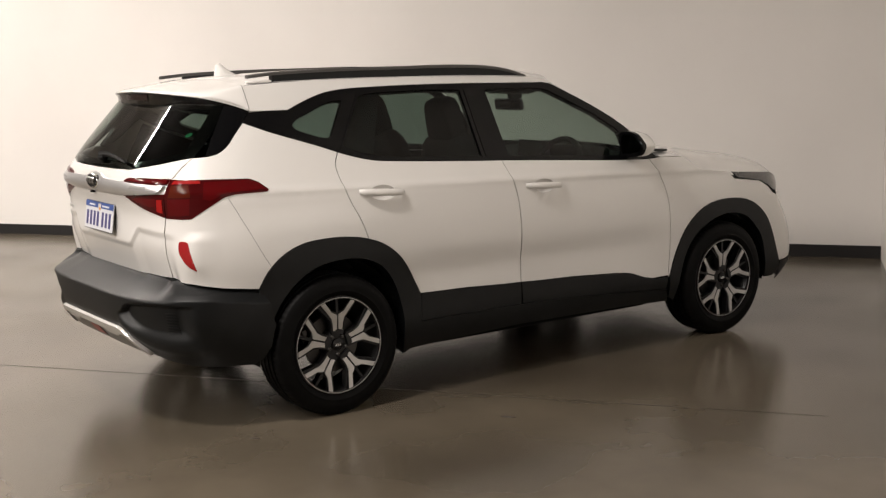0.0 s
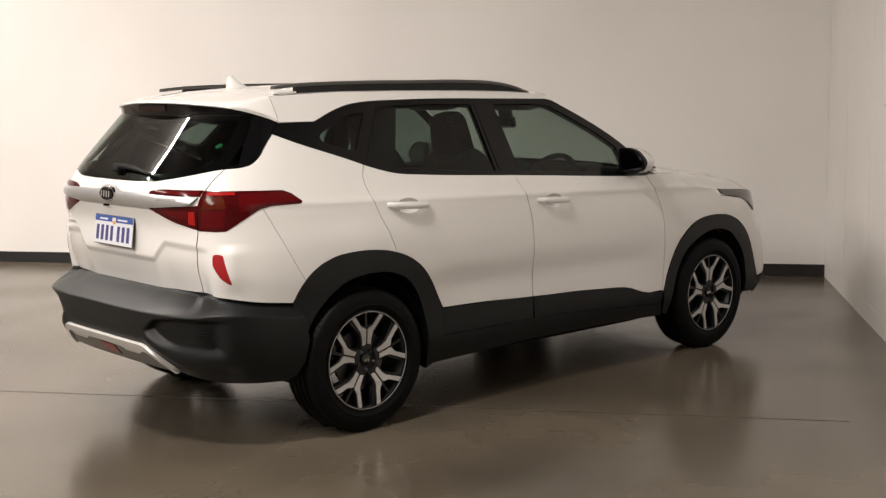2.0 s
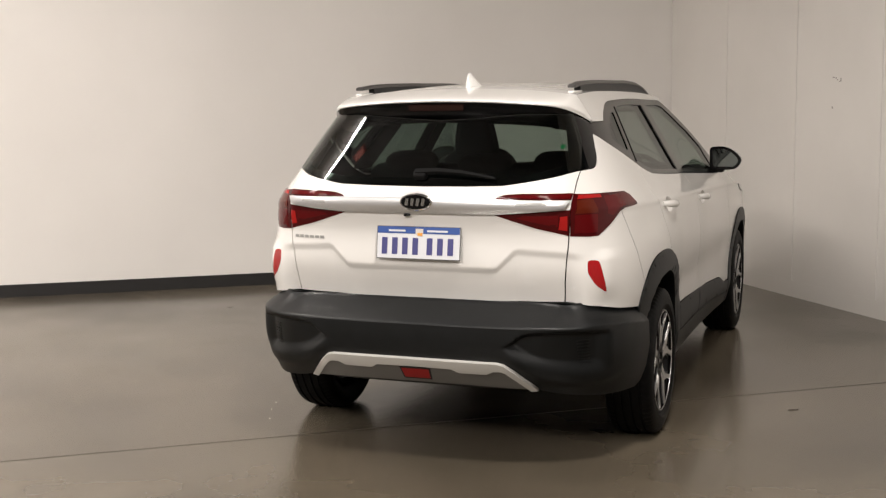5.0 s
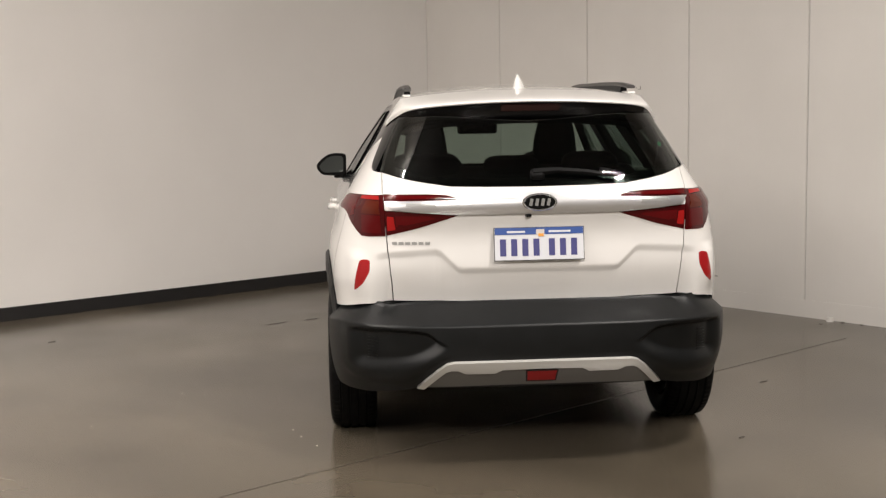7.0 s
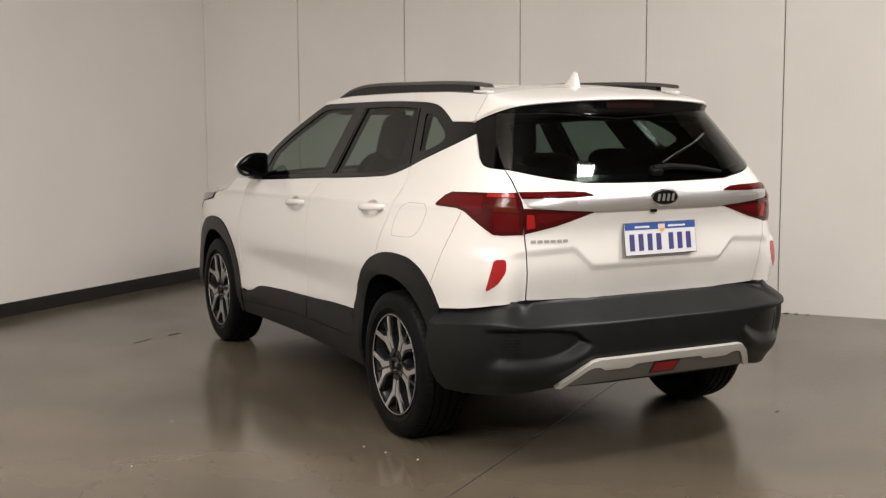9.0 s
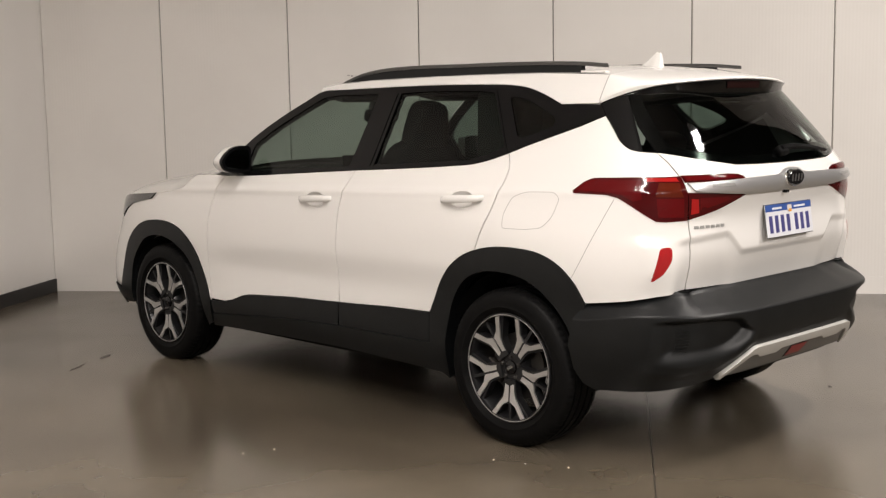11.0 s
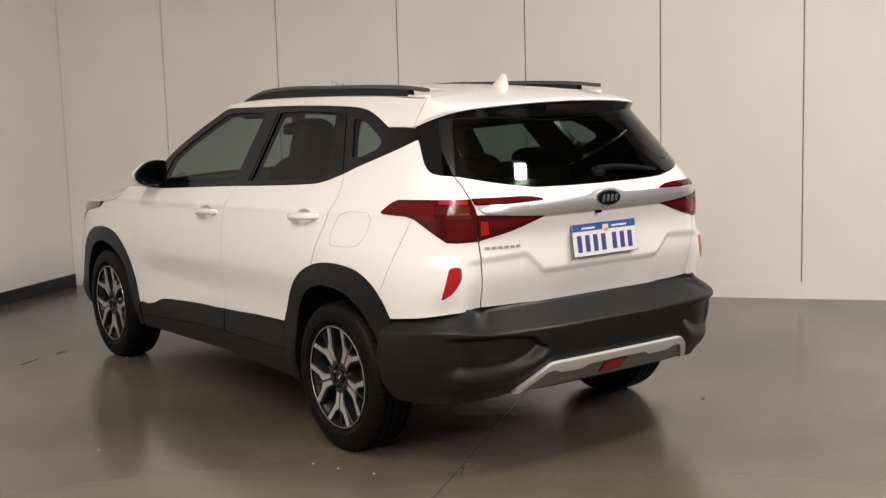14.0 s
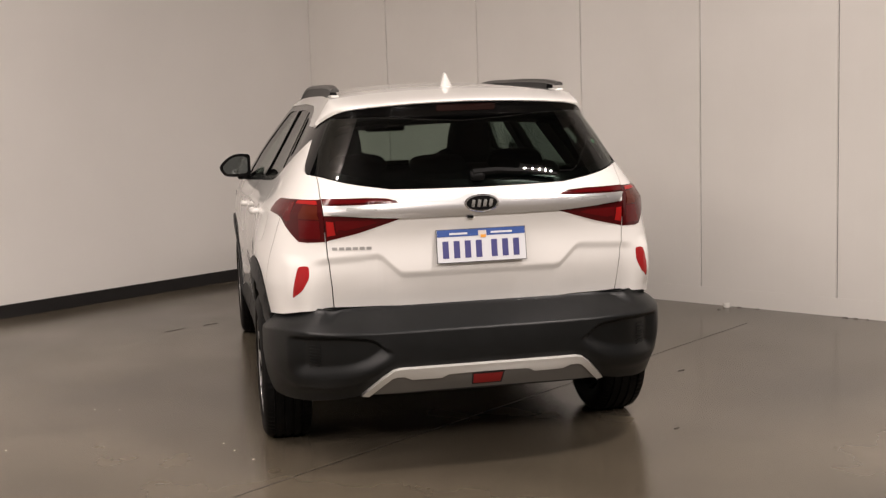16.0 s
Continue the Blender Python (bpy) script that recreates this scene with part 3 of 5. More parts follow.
for flip in (1, -1):
    # doors
    loop = seg(BELT, -1.204, -0.30) + [(-0.264, 1.110)] + MID_CUT[1:] + seg(SILL, -0.843, -0.215)[::-1] + seg(R_ARCH, -1.15, -0.845)[::-1] + REAR_CUT[::-1][:-1]
    rear_door = patch("rear_door", WHITE, car, sides(loop), [sides(cup_loop(-1.160, -0.915, rear_grip))], flip=flip, gap=0.0026, depth=0.007)
    loop = MID_CUT[::-1] + seg(BELT, -0.25, 0.735) + FRONT_CUT[1:] + seg(SILL, -0.2, 0.80)[::-1]
    front_door = patch("front_door", WHITE, car, sides(loop), [sides(cup_loop(-0.164, 0.072, front_grip))], flip=flip, gap=0.0026, depth=0.007)
    handle_part(rear_door, -1.160, -0.915, rear_grip, flip)
    handle_part(front_door, -0.164, 0.072, front_grip, flip)
    # plastic skirts of the doors and the sill under them
    low_line = [(-0.842, 0.378), (-0.21, 0.376), (0.14, 0.366), (0.50, 0.345), (0.84, 0.322)]
    loop = seg(SILL, -0.842, -0.209) + [(-0.213, 0.376), (-0.842, 0.378)]
    patch("cladding", PLASTIC, rear_door, sides(loop), off=0.012, edge=0.007, flip=flip, gap=0.002)
    loop = seg(SILL, -0.209, 0.85) + low_line[::-1][:-2] + [(-0.205, 0.376)]
    patch("cladding", PLASTIC, front_door, sides(loop), off=0.012, edge=0.007, flip=flip, gap=0.002)
    loop = [(-0.93, 0.374)] + low_line + [(0.87, 0.25), (0.50, 0.262), (-0.20, 0.268), (-0.93, 0.245)]
    patch("sill_cladding", PLASTIC, car, sides(loop), off=lambda u, z: 0.008 - 0.10 * max(0, 0.30 - z), depth=0.10, flip=flip)
    # wings
    loop = FRONT_CUT[::-1] + [(0.85, 1.072), (1.0, 1.066), (1.03, 1.048), (1.064, 1.022), (1.10, 0.998), (1.142, 0.982), (1.345, 0.960), (1.40, 0.918), (1.633, 0.888), (1.72, 0.850), (1.78, 0.805), (1.86, 0.78), (1.94, 0.72), (2.02, 0.60), (2.06, 0.48), (2.02, 0.375)] + F_ARCH[::-1][1:]
    patch("front_wing", WHITE, car, sides(loop), flip=flip, gap=0.002, depth=0.007)
    loop = seg(BELT, -1.66, -1.203) + REAR_CUT[1:] + seg(R_ARCH, -1.70, -1.143)[::-1]
    loop = sides(loop) + tail([(0.80, 0.637), (0.73, 0.656), (0.66, 0.664)] + HATCH_CUT) + sides(QUARTER_EDGE[1:-1])
    quarter = patch("quarter_panel", WHITE, car, loop, flip=flip, gap=0.0026, depth=0.007, off=corner, zs=FINE_Z, us=CORNER_U)
    # thin joint between quarter panel and bumper
    line = [(-1.80, 1.029), (-1.754, 0.932), (-1.702, 0.828), (-1.640, 0.715)]
    thin = sides(line) + sides([(y - 0.0022, z) for y, z in line[::-1]])
    patch("panel_joint", PAINT_SEAM, quarter, thin, off=0.0006, depth=0.001, flip=flip)
    if flip < 0:
        patch("fuel_flap", WHITE, quarter, sides(rounded(FUEL, 0.02)), off=0.0012, depth=0.004, flip=flip, edge=0.001)
        outer = rounded(shrunk(FUEL, -0.0016), 0.02)
        patch("flap_joint", PAINT_SEAM, quarter, sides(outer), [sides(rounded(FUEL, 0.02))], off=0.0005, depth=0.001, flip=flip)
    # wheel arch mouldings
    loop = R_ARCH + [(-0.842, 0.376), (-0.888, 0.25)] + R_INNER[::-1] + [(-1.69, 0.50)]
    patch("arch_moulding", PLASTIC, car, sides(loop), off=0.014, edge=0.009, depth=0.07, flip=flip)
    loop = F_ARCH + [(1.86, 0.32), (1.80, 0.285)] + F_INNER[::-1] + [(0.872, 0.27)]
    patch("arch_moulding", PLASTIC, car, sides(loop), off=0.010, edge=0.003, depth=0.07, flip=flip)
    # window band with its panes
    band = seg(BELT, -1.64, 0.74) + ROOFLINE[::-1]
    patch("window_frame", GLOSS_BLACK, car, sides(band), [sides(rounded(p, 0.02)) for p in (PANE_FRONT, PANE_REAR, PANE_QUARTER)], off=-0.002, depth=0.03, flip=flip, gap=0.0015)
    patch("window_pane", GLASS_SIDE, front_door, sides(rounded(PANE_FRONT, 0.02)), off=-0.006, depth=0, flip=flip)
    patch("window_pane", GLASS_SIDE, rear_door, sides(rounded(PANE_REAR, 0.02)), off=-0.006, depth=0, flip=flip)
    patch("window_pane", GLASS_SIDE, quarter, sides(rounded(PANE_QUARTER, 0.02)), off=-0.006, depth=0, flip=flip)
    # slim ribs on the pillars
    for rib in ([(-0.352, 1.135), (-0.342, 1.470)], [(-0.378, 1.135), (-0.368, 1.470)], [(-1.185, 1.208), (-0.995, 1.462)]):
        (a, b), (c, d) = rib
        patch("pillar_trim", GLOSS_BLACK, quarter if a < -1 else rear_door, sides([(a, b), (c, d), (c + 0.008, d), (a + 0.008, b)]), off=0.003, edge=0.002, depth=0.005, flip=flip)
    # black corner pillar beside the rear window
    loop = QUARTER_EDGE + [(-1.59, 1.398), (-1.64, 1.425), (-1.68, 1.455), (-1.712, 1.399), (-1.775, 1.310)]
    patch("corner_pillar", GLOSS_BLACK, car, sides(loop), off=-0.001, flip=flip, gap=0.0018)
    # roof side
    top = [(-1.59, 1.5125), (-1.4, 1.5225), (-1.2, 1.531), (-0.9, 1.536), (-0.6, 1.538), (-0.35, 1.5378), (-0.1, 1.536), (0.12, 1.528), (0.25, 1.512)]
    loop = [p for p in ROOFLINE if p[0] < 0.249] + top[::-1]
    patch("roof_side", WHITE, car, sides(loop, 2), flip=flip, low=2, depth=0.02)
    # tail lamp: the part on the quarter panel
    lamp = tail([(0.6265, 0.944), (0.70, 0.940)]) + sides([(-1.952, 0.942), (-1.925, 0.962), (-1.87, 1.000), (-1.815, 1.032), (-1.770, 1.042), (-1.622, 1.045), (-1.610, 1.056), (-1.65, 1.092), (-1.69, 1.108), (-1.83, 1.112), (-1.96, 1.114)]) + tail([(0.6325, 1.116), (0.629, 1.05)])
    tail_lamp = patch("tail_lamp", LAMP_DARK, car, lamp, off=0.006, edge=0.004, depth=0.01, flip=flip, gap=0.0015, label="dark red tail lamp")
    wing = sides([(-1.885, 1.098), (-1.70, 1.099), (-1.655, 1.087), (-1.628, 1.056), (-1.78, 1.051), (-1.83, 1.045), (-1.875, 1.02), (-1.905, 1.03)])
    patch("lens", LAMP_RED, tail_lamp, wing, off=0.0075, edge=0.001, depth=0.003, flip=flip)
    patch("lens", LAMP_AMBER, tail_lamp, tail([(0.645, 1.036), (0.648, 1.088)]) + sides([(-1.945, 1.090), (-1.948, 1.038)]), off=0.0075, edge=0.001, depth=0.003, flip=flip)
    patch("lens", LAMP_RED, tail_lamp, tail([(0.642, 0.957), (0.645, 1.030)]) + sides([(-1.95, 1.032), (-1.957, 0.958)]), off=0.0075, edge=0.001, depth=0.003, flip=flip)
    # top light line, with the glints along it put into its bright red
    patch("lens", LAMP_BRIGHT, tail_lamp, tail([(0.648, 1.093), (0.65, 1.108)]) + sides([(-1.90, 1.106), (-1.90, 1.094)]), off=0.0075, edge=0.001, depth=0.003, flip=flip)
    # reflector in the corner
    reflex = tail(rounded([(0.694, 0.848), (0.731, 0.845), (0.757, 0.711), (0.722, 0.745), (0.696, 0.797)], 0.015))
    patch("reflector", REFLEX, quarter, reflex, off=lambda u, z: corner(u, z) + 0.004, edge=0.0035, us=CORNER_U, zs=FINE_Z, depth=0.012, flip=flip, label="red corner reflector")
    patch("headlamp", LAMP_CLEAR, car, sides([(1.385, 0.957), (1.65, 0.937), (1.77, 0.925), (1.85, 0.90), (1.87, 0.85), (1.83, 0.808), (1.785, 0.820), (1.72, 0.858), (1.633, 0.890), (1.43, 0.922)]), off=0.002, depth=0.01, flip=flip, label="clear headlamp")
    # inner trim of doors and pillars
    trim = [(-1.62, 1.33), (-1.20, 1.185), (-1.0, 1.14), (-0.2, 1.10), (0.70, 1.06), (0.80, 0.35), (-0.85, 0.35), (-0.85, 0.60), (-1.10, 0.80), (-1.62, 0.80)]
    patch("inner_trim", CABIN, car, sides(trim), off=-0.035, depth=0, flip=flip)

# tailgate with its glass, lamps, bar, badge and plate
loop = [(0.0, 0.664)] + tail([(0.30, 0.664)] + HATCH_CUT + GLASS_FOOT[1:-1]) + [(0.0, 1.144)]
tailgate = patch("tailgate", WHITE, car, loop, off=ledge, gap=0.0022, middle=True, zs=FINE_Z, us=FINE_U)
H_LINE = [(-1.835, 1.213), (-1.772, 1.314), (-1.709, 1.400), (-1.66, 1.47)]
frame_loop = [(0.0, 1.147)] + tail([(x, z + 0.003) for x, z in GLASS_FOOT[::-1][1:]]) + sides(H_LINE[1:]) + [(0.0, 1.475)]
hole = [(0.0, 1.178)] + tail([(0.36, 1.182), (0.50, 1.203), (0.585, 1.228), (0.590, 1.245), (0.555, 1.36), (0.525, 1.445), (0.50, 1.455)]) + [(0.0, 1.462)]
patch("rear_window", GLASS_REAR, tailgate, frame_loop, off=lambda u, z: 0.002 + 0.0035 * (1 - ((z - 1.33) / 0.15) ** 2), middle=True, depth=0)


def ring_patch(name, outer, inner, material, off):
    """A frame on one half of the tail, mirrored."""
    bands = outer + inner[::-1]
    return patch(name, material, tailgate, bands, off=off, middle=True, depth=0.004)


ring_patch("window_surround", frame_loop, hole, GLOSS_BLACK, -0.004)

for flip in (1, -1):
    loop = tail([(0.622, 0.947), (0.619, 0.949), (0.50, 0.978), (0.42, 1.003), (0.332, 1.031), (0.345, 1.036), (0.62, 1.052), (0.629, 1.052)])
    low_lamp = patch("tail_lamp", LAMP_DARK, car, loop, off=0.006, edge=0.004, depth=0.01, flip=flip, label="dark red tail lamp on the tailgate")
    patch("lens", LAMP_BRIGHT, low_lamp, tail([(0.617, 0.968), (0.585, 0.974), (0.592, 1.026), (0.618, 1.028)]), off=0.0075, edge=0.001, depth=0.003, flip=flip)
    patch("lens", LAMP_RED, low_lamp, tail([(0.582, 0.985), (0.50, 1.002), (0.42, 1.020), (0.45, 1.030), (0.585, 1.030)]), off=0.0072, edge=0.001, depth=0.003, flip=flip)
    loop = tail([(0.630, 1.090), (0.60, 1.090), (0.335, 1.094), (0.345, 1.104), (0.38, 1.114), (0.45, 1.118), (0.633, 1.117)])
    high_lamp = patch("tail_lamp", LAMP_DARK, car, loop, off=0.006, edge=0.004, depth=0.01, flip=flip, label="slim red upper tail lamp on the tailgate")
    patch("lens", LAMP_RED, high_lamp, tail([(0.625, 1.095), (0.39, 1.100), (0.41, 1.110), (0.625, 1.112)]), off=0.0075, edge=0.001, depth=0.003, flip=flip)


def bulge(u, z):
    return 0.012 + 0.006 * math.sin(math.pi * min(1, max(0, (z - 1.03) / 0.07)))


loop = [(0.0, 1.033)] + tail([(0.10, 1.033), (0.336, 1.034), (0.50, 1.046), (0.604, 1.057), (0.626, 1.086), (0.60, 1.086), (0.45, 1.091), (0.336, 1.095), (0.12, 1.097), (0.09, 1.101), (0.055, 1.115)]) + [(0.0, 1.120)]
BAR_Z = sorted(set(Z_LINES + [1.03 + i * 0.008 for i in range(12)]))
bar = patch("trim_bar", CHROME, car, loop, off=bulge, middle=True, depth=0.016, edge=0.002, zs=BAR_Z, label="satin chrome bar")
for flip in (1, -1):
    patch("slot", LETTER, bar, tail([(0.42, 1.068), (0.54, 1.068), (0.535, 1.080), (0.425, 1.080)]), off=lambda u, z: bulge(u, z) + 0.001, depth=0.002, flip=flip)


def tail_place(x, z, out=0.0):
    u, zz = on_rear(abs(x), z)
    p, n = skin(u, zz), skin_normal(u, zz)
    p = p + n * out
    return Vector((math.copysign(p.x, x) if x else 0.0, p.y, p.z))


def oval(rx, rz, out, depth, power=2.0, n=36):
    """A flat oval set on the tail at the badge."""
    c = tail_place(0, 1.080, out)
    ring = [(rx * math.cos(a), rz * math.sin(a)) for a in [2 * math.pi * k / n for k in range(n)]]
    bm = bmesh.new()
    top = [bm.verts.new((c.x + x * 0.94, c.y - 0.003, c.z + z * 0.94)) for x, z in ring]
    mid = [bm.verts.new((c.x + x, c.y, c.z + z)) for x, z in ring]
    low = [bm.verts.new((c.x + x, c.y + depth, c.z + z)) for x, z in ring]
    bm.faces.new(top)
    for i in range(n):
        j = (i + 1) % n
        bm.faces.new((top[i], top[j], mid[j], mid[i]))
        bm.faces.new((mid[i], mid[j], low[j], low[i]))
    bmesh.ops.recalc_face_normals(bm, faces=bm.faces)
    return bm


badge = part("badge", oval(0.072, 0.036, 0.022, 0.02), BRIGHT, car, "oval chrome badge with a black face")
part("face", oval(0.064, 0.030, 0.0265, 0.002), GLOSS_BLACK, badge)
c = tail_place(0, 1.080, 0.0305)
for x in (-0.036, -0.012, 0.012, 0.036):
    part("mark", box((0.013, 0.003, 0.030), (x, c.y, c.z), (0, 12, 0)), BRIGHT, badge)

# number plate, tilted with the tail; its characters are plain bars
tilt = math.degrees(math.atan2(0.018, 0.128))
plate = part("number_plate", box((0.368, 0.004, 0.132), (0, -2.104, 0.908), (-tilt, 0, 0), 0.0015), PLATE_WHITE, car, "white number plate with a blue band", smooth=False)


def on_plate(x, z, out, size):
    m = pose(0, -2.104, 0.908, -tilt, 0, 0) @ Matrix.Translation((x, -0.0025 - out, z))
    bm = bmesh.new()
    bmesh.ops.create_cube(bm, size=1.0)
    bmesh.ops.scale(bm, vec=(size[0], 0.0012, size[1]), verts=bm.verts)
    bmesh.ops.transform(bm, matrix=m, verts=bm.verts)
    return bm


part("frame", on_plate(0, 0, -0.004, (0.374, 0.138)), principled("plate_holder", (0.10, 0.10, 0.10), 0.5), plate)
part("band", on_plate(0, 0.0525, 0.0, (0.366, 0.028)), PLATE_BLUE, plate)
for x in (-0.150, -0.104, -0.058, -0.012, 0.052, 0.098, 0.144):
    part("bar", on_plate(x, -0.014, 0.0, (0.025, 0.070)), PLATE_INK, plate)
for x, w in ((-0.095, 0.075), (0.085, 0.09)):
    part("bar", on_plate(x, 0.050, 0.001, (w, 0.008)), PLATE_WHITE, plate)
part("emblem", on_plate(0.005, 0.048, 0.001, (0.034, 0.022)), principled("emblem_cream", (0.6, 0.55, 0.5), 0.5), plate)
part("emblem", on_plate(0.008, 0.036, 0.0015, (0.022, 0.012)), ORANGE, plate)
for x in (-0.592, -0.565, -0.538, -0.511, -0.484, -0.457):
    u, z = on_rear(abs(x), 0.917)
    loop = tail([(abs(x) - 0.010, 0.911), (abs(x) + 0.010, 0.911), (abs(x) + 0.010, 0.923), (abs(x) - 0.010, 0.923)])
    patch("letter_bar", LETTER, tailgate, loop, off=0.002, depth=0.003, flip=-1)
# small camera under the bar
p = tail_place(-0.045, 1.027, 0.010)
part("rear_camera", box((0.026, 0.02, 0.012), tuple(p), bevel=0.004), GLOSS_BLACK, tailgate)

# ---- rear bumper ----
POCKET_TOP = [(0.36, 0.520), (0.40, 0.533), (0.43, 0.546), (0.46, 0.568), (0.50, 0.578), (0.72, 0.583), (0.86, 0.572)]
POCKET_FOOT = [(0.36, 0.520), (0.40, 0.500), (0.43, 0.482), (0.48, 0.450), (0.55, 0.420), (0.66, 0.406), (0.76, 0.412), (0.86, 0.440)]


def hollow(x, z):
    """Depth of the pocket beside the skid plate: crisp under its brow, easing out towards its foot."""
    top, foot = smooth_table(POCKET_TOP, x), smooth_table(POCKET_FOOT, x)
    return 0.036 * step(0.0, 0.018, top - z) * step(0.0, 0.055, z - foot) * step(0.36, 0.44, x) * (1 - step(0.745, 0.80, x))


RIM = [(0.0, 0.671)] + tail([(0.30, 0.671), (0.45, 0.6715), (0.55, 0.6715), (0.61, 0.6700), (0.66, 0.669), (0.69, 0.670), (0.73, 0.673)], True) + sides([(-1.90, 0.667), (-1.80, 0.655), (-1.705, 0.643)], True)
loop = RIM + sides([(-1.66, 0.56), (-1.64, 0.47), (-1.66, 0.38), (-1.695, 0.322), (-1.735, 0.302), (-1.85, 0.302)], True) + tail([(0.70, 0.305), (0.60, 0.318), (0.505, 0.338), (0.30, 0.334)], True) + [(0.0, 0.334)]
B_Z = sorted([.20 + i * 0.0125 for i in range(15)] + [.385 + i * 0.006 for i in range(47)])


TOP_U = sorted(RIM)


def lip(u, z):
    """The bumper's top falls in from a crisp fold; a raised rim runs under the pockets."""
    x = abs(skin(u, z, True).x)
    top = smooth_table(TOP_U, u)
    reach = 0.96 * (skin(u, top, True) - skin(u, top)).length - ledge(u, top)
    fold = -reach * min(1.0, max(0.0, (z - top + 0.075) / 0.075))
    rim = smooth_table([(0.30, 0.480), (0.40, 0.482), (0.47, 0.440), (0.55, 0.398), (0.66, 0.380), (0.76, 0.386), (0.84, 0.42)], x)
    return fold - hollow(x, z) + 0.005 * math.exp(-((z - rim) / 0.020) ** 2) * step(0.36, 0.42, x) * (1 - step(0.76, 0.84, x))


B_U = sorted(U_LINES + [on_rear(0.35 + i * 0.011, .5, True)[0] + 0.0002 for i in range(46)])
bumper = patch("rear_bumper", PLASTIC, car, loop, off=lip, low=True, middle=True, depth=0.06, zs=B_Z, us=B_U, label="grained black plastic rear bumper")
# the level top of the bumper under the tailgate and the quarter panels
last = TOP_U[-1][0]
rows = []
for i in range(-60, 61):
    u = last * abs(i) / 60
    z = smooth_table(TOP_U, u)
    p = skin(u, z, True) + skin_normal(u, z, True) * (lip(u, z) - 0.0005)
    q = skin(u, z) - skin_normal(u, z) * 0.07
    m = 1 if i >= 0 else -1
    rows.append([(m * p.x, p.y, z - 0.001), (m * (p.x + q.x) / 2, (p.y + q.y) / 2, z - 0.001), (m * q.x, q.y, z - 0.002)])
part("bumper_top", grid_mesh(rows), PLASTIC, bumper)
# fine vent slats at the outer end of each pocket
for flip in (1, -1):
    for k in range(8):
        z = 0.448 + 0.013 * k
        patch("vent_slat", PLASTIC, bumper, tail([(0.690, z), (0.735, z), (0.735, z + 0.005), (0.690, z + 0.005)], True), off=lambda u, q: lip(u, q) + 0.004, low=True, depth=0.006, flip=flip)
upper = [(0.0, 0.4635)] + tail([(0.20, 0.4635), (0.365, 0.463), (0.392, 0.457), (0.43, 0.43), (0.510, 0.347), (0.482, 0.342), (0.432, 0.392), (0.395, 0.426), (0.375, 0.433), (0.345, 0.432), (0.315, 0.4175), (0.195, 0.4165), (0.165, 0.432)], True) + [(0.0, 0.434)]
# darker silver for the lower trim: the shade of its downward face as colour
SKID_SHADED = principled("shaded_silver_paint", (0.17, 0.165, 0.155), 0.42, 0.4)
patch("skid_plate", SILVER, bumper, upper, off=0.020, edge=0.004, depth=0.024, low=True, middle=True, label="silver skid plate trim")
lower = [(0.0, 0.434)] + tail([(0.165, 0.432), (0.195, 0.4165), (0.315, 0.4175), (0.345, 0.432), (0.375, 0.433), (0.395, 0.426), (0.432, 0.392), (0.482, 0.342), (0.46, 0.346), (0.20, 0.350)], True) + [(0.0, 0.350)]
patch("lower_trim", SKID_SHADED, bumper, lower, off=0.007, depth=0.02, low=True, middle=True)
fog = patch("fog_lamp", GUNMETAL, car, [(0.0, 0.424), on_rear(0.068, 0.424, True), on_rear(0.063, 0.368, True), (0.0, 0.368)], off=0.010, depth=0.01, low=True, middle=True, label="small rear fog lamp")
patch("lens", FOG_RED, fog, [(0.0, 0.418), on_rear(0.061, 0.418, True), on_rear(0.057, 0.374, True), (0.0, 0.374)], off=0.013, edge=0.002, depth=0.006, low=True, middle=True)

# ---- roof, spoiler, hood, windscreen ----
ROOF_MID = [(-1.92, 1.503), (-1.75, 1.527), (-1.45, 1.556), (-0.9, 1.585), (-0.3, 1.594), (0.2, 1.578), (0.43, 1.545)]
ROOF_EDGE = [(-1.82, 1.468), (-1.765, 1.480), (-1.70, 1.496), (-1.59, 1.5125), (-1.2, 1.531), (-0.6, 1.538), (-0.1, 1.536), (0.12, 1.528), (0.25, 1.512), (0.43, 1.49)]


def roof_end(x):
    return -1.59


def roof_front(x):
    return 0.42 - 0.60 * x * x


def roof_point(s, t):
    """s across from -1 to 1, t from front to tail."""
    y = 0.30 + (-1.80 - 0.30) * t
    for _ in range(4):
        e = half_width(y, smooth_table(ROOF_EDGE, y))
        x = s * e
        y = roof_front(x) + (roof_end(x) - roof_front(x)) * t
    a = abs(s)
    z = smooth_table(ROOF_MID, y) * (1 - a ** 2.6) + smooth_table(ROOF_EDGE, y) * a ** 2.6
    # two shallow pressed channels run along the roof
    z -= 0.006 * math.exp(-((a - 0.62) / 0.06) ** 2) * step(0.1, 0.2, t) * (1 - step(0.80, 0.95, t))
    return Vector((x, y, z))


S_STEPS = [i / 24 - 1 for i in range(49)]
T_STEPS = [i / 44 for i in range(45)]
rows = [[roof_point(s, t) for s in S_STEPS] for t in T_STEPS]
bm = grid_mesh(rows)
bmesh.ops.recalc_face_normals(bm, faces=bm.faces)
for f in bm.faces[:1]:
    if f.normal.z < 0:
        bmesh.ops.reverse_faces(bm, faces=bm.faces[:])
roof = part("roof", bm, WHITE, car)
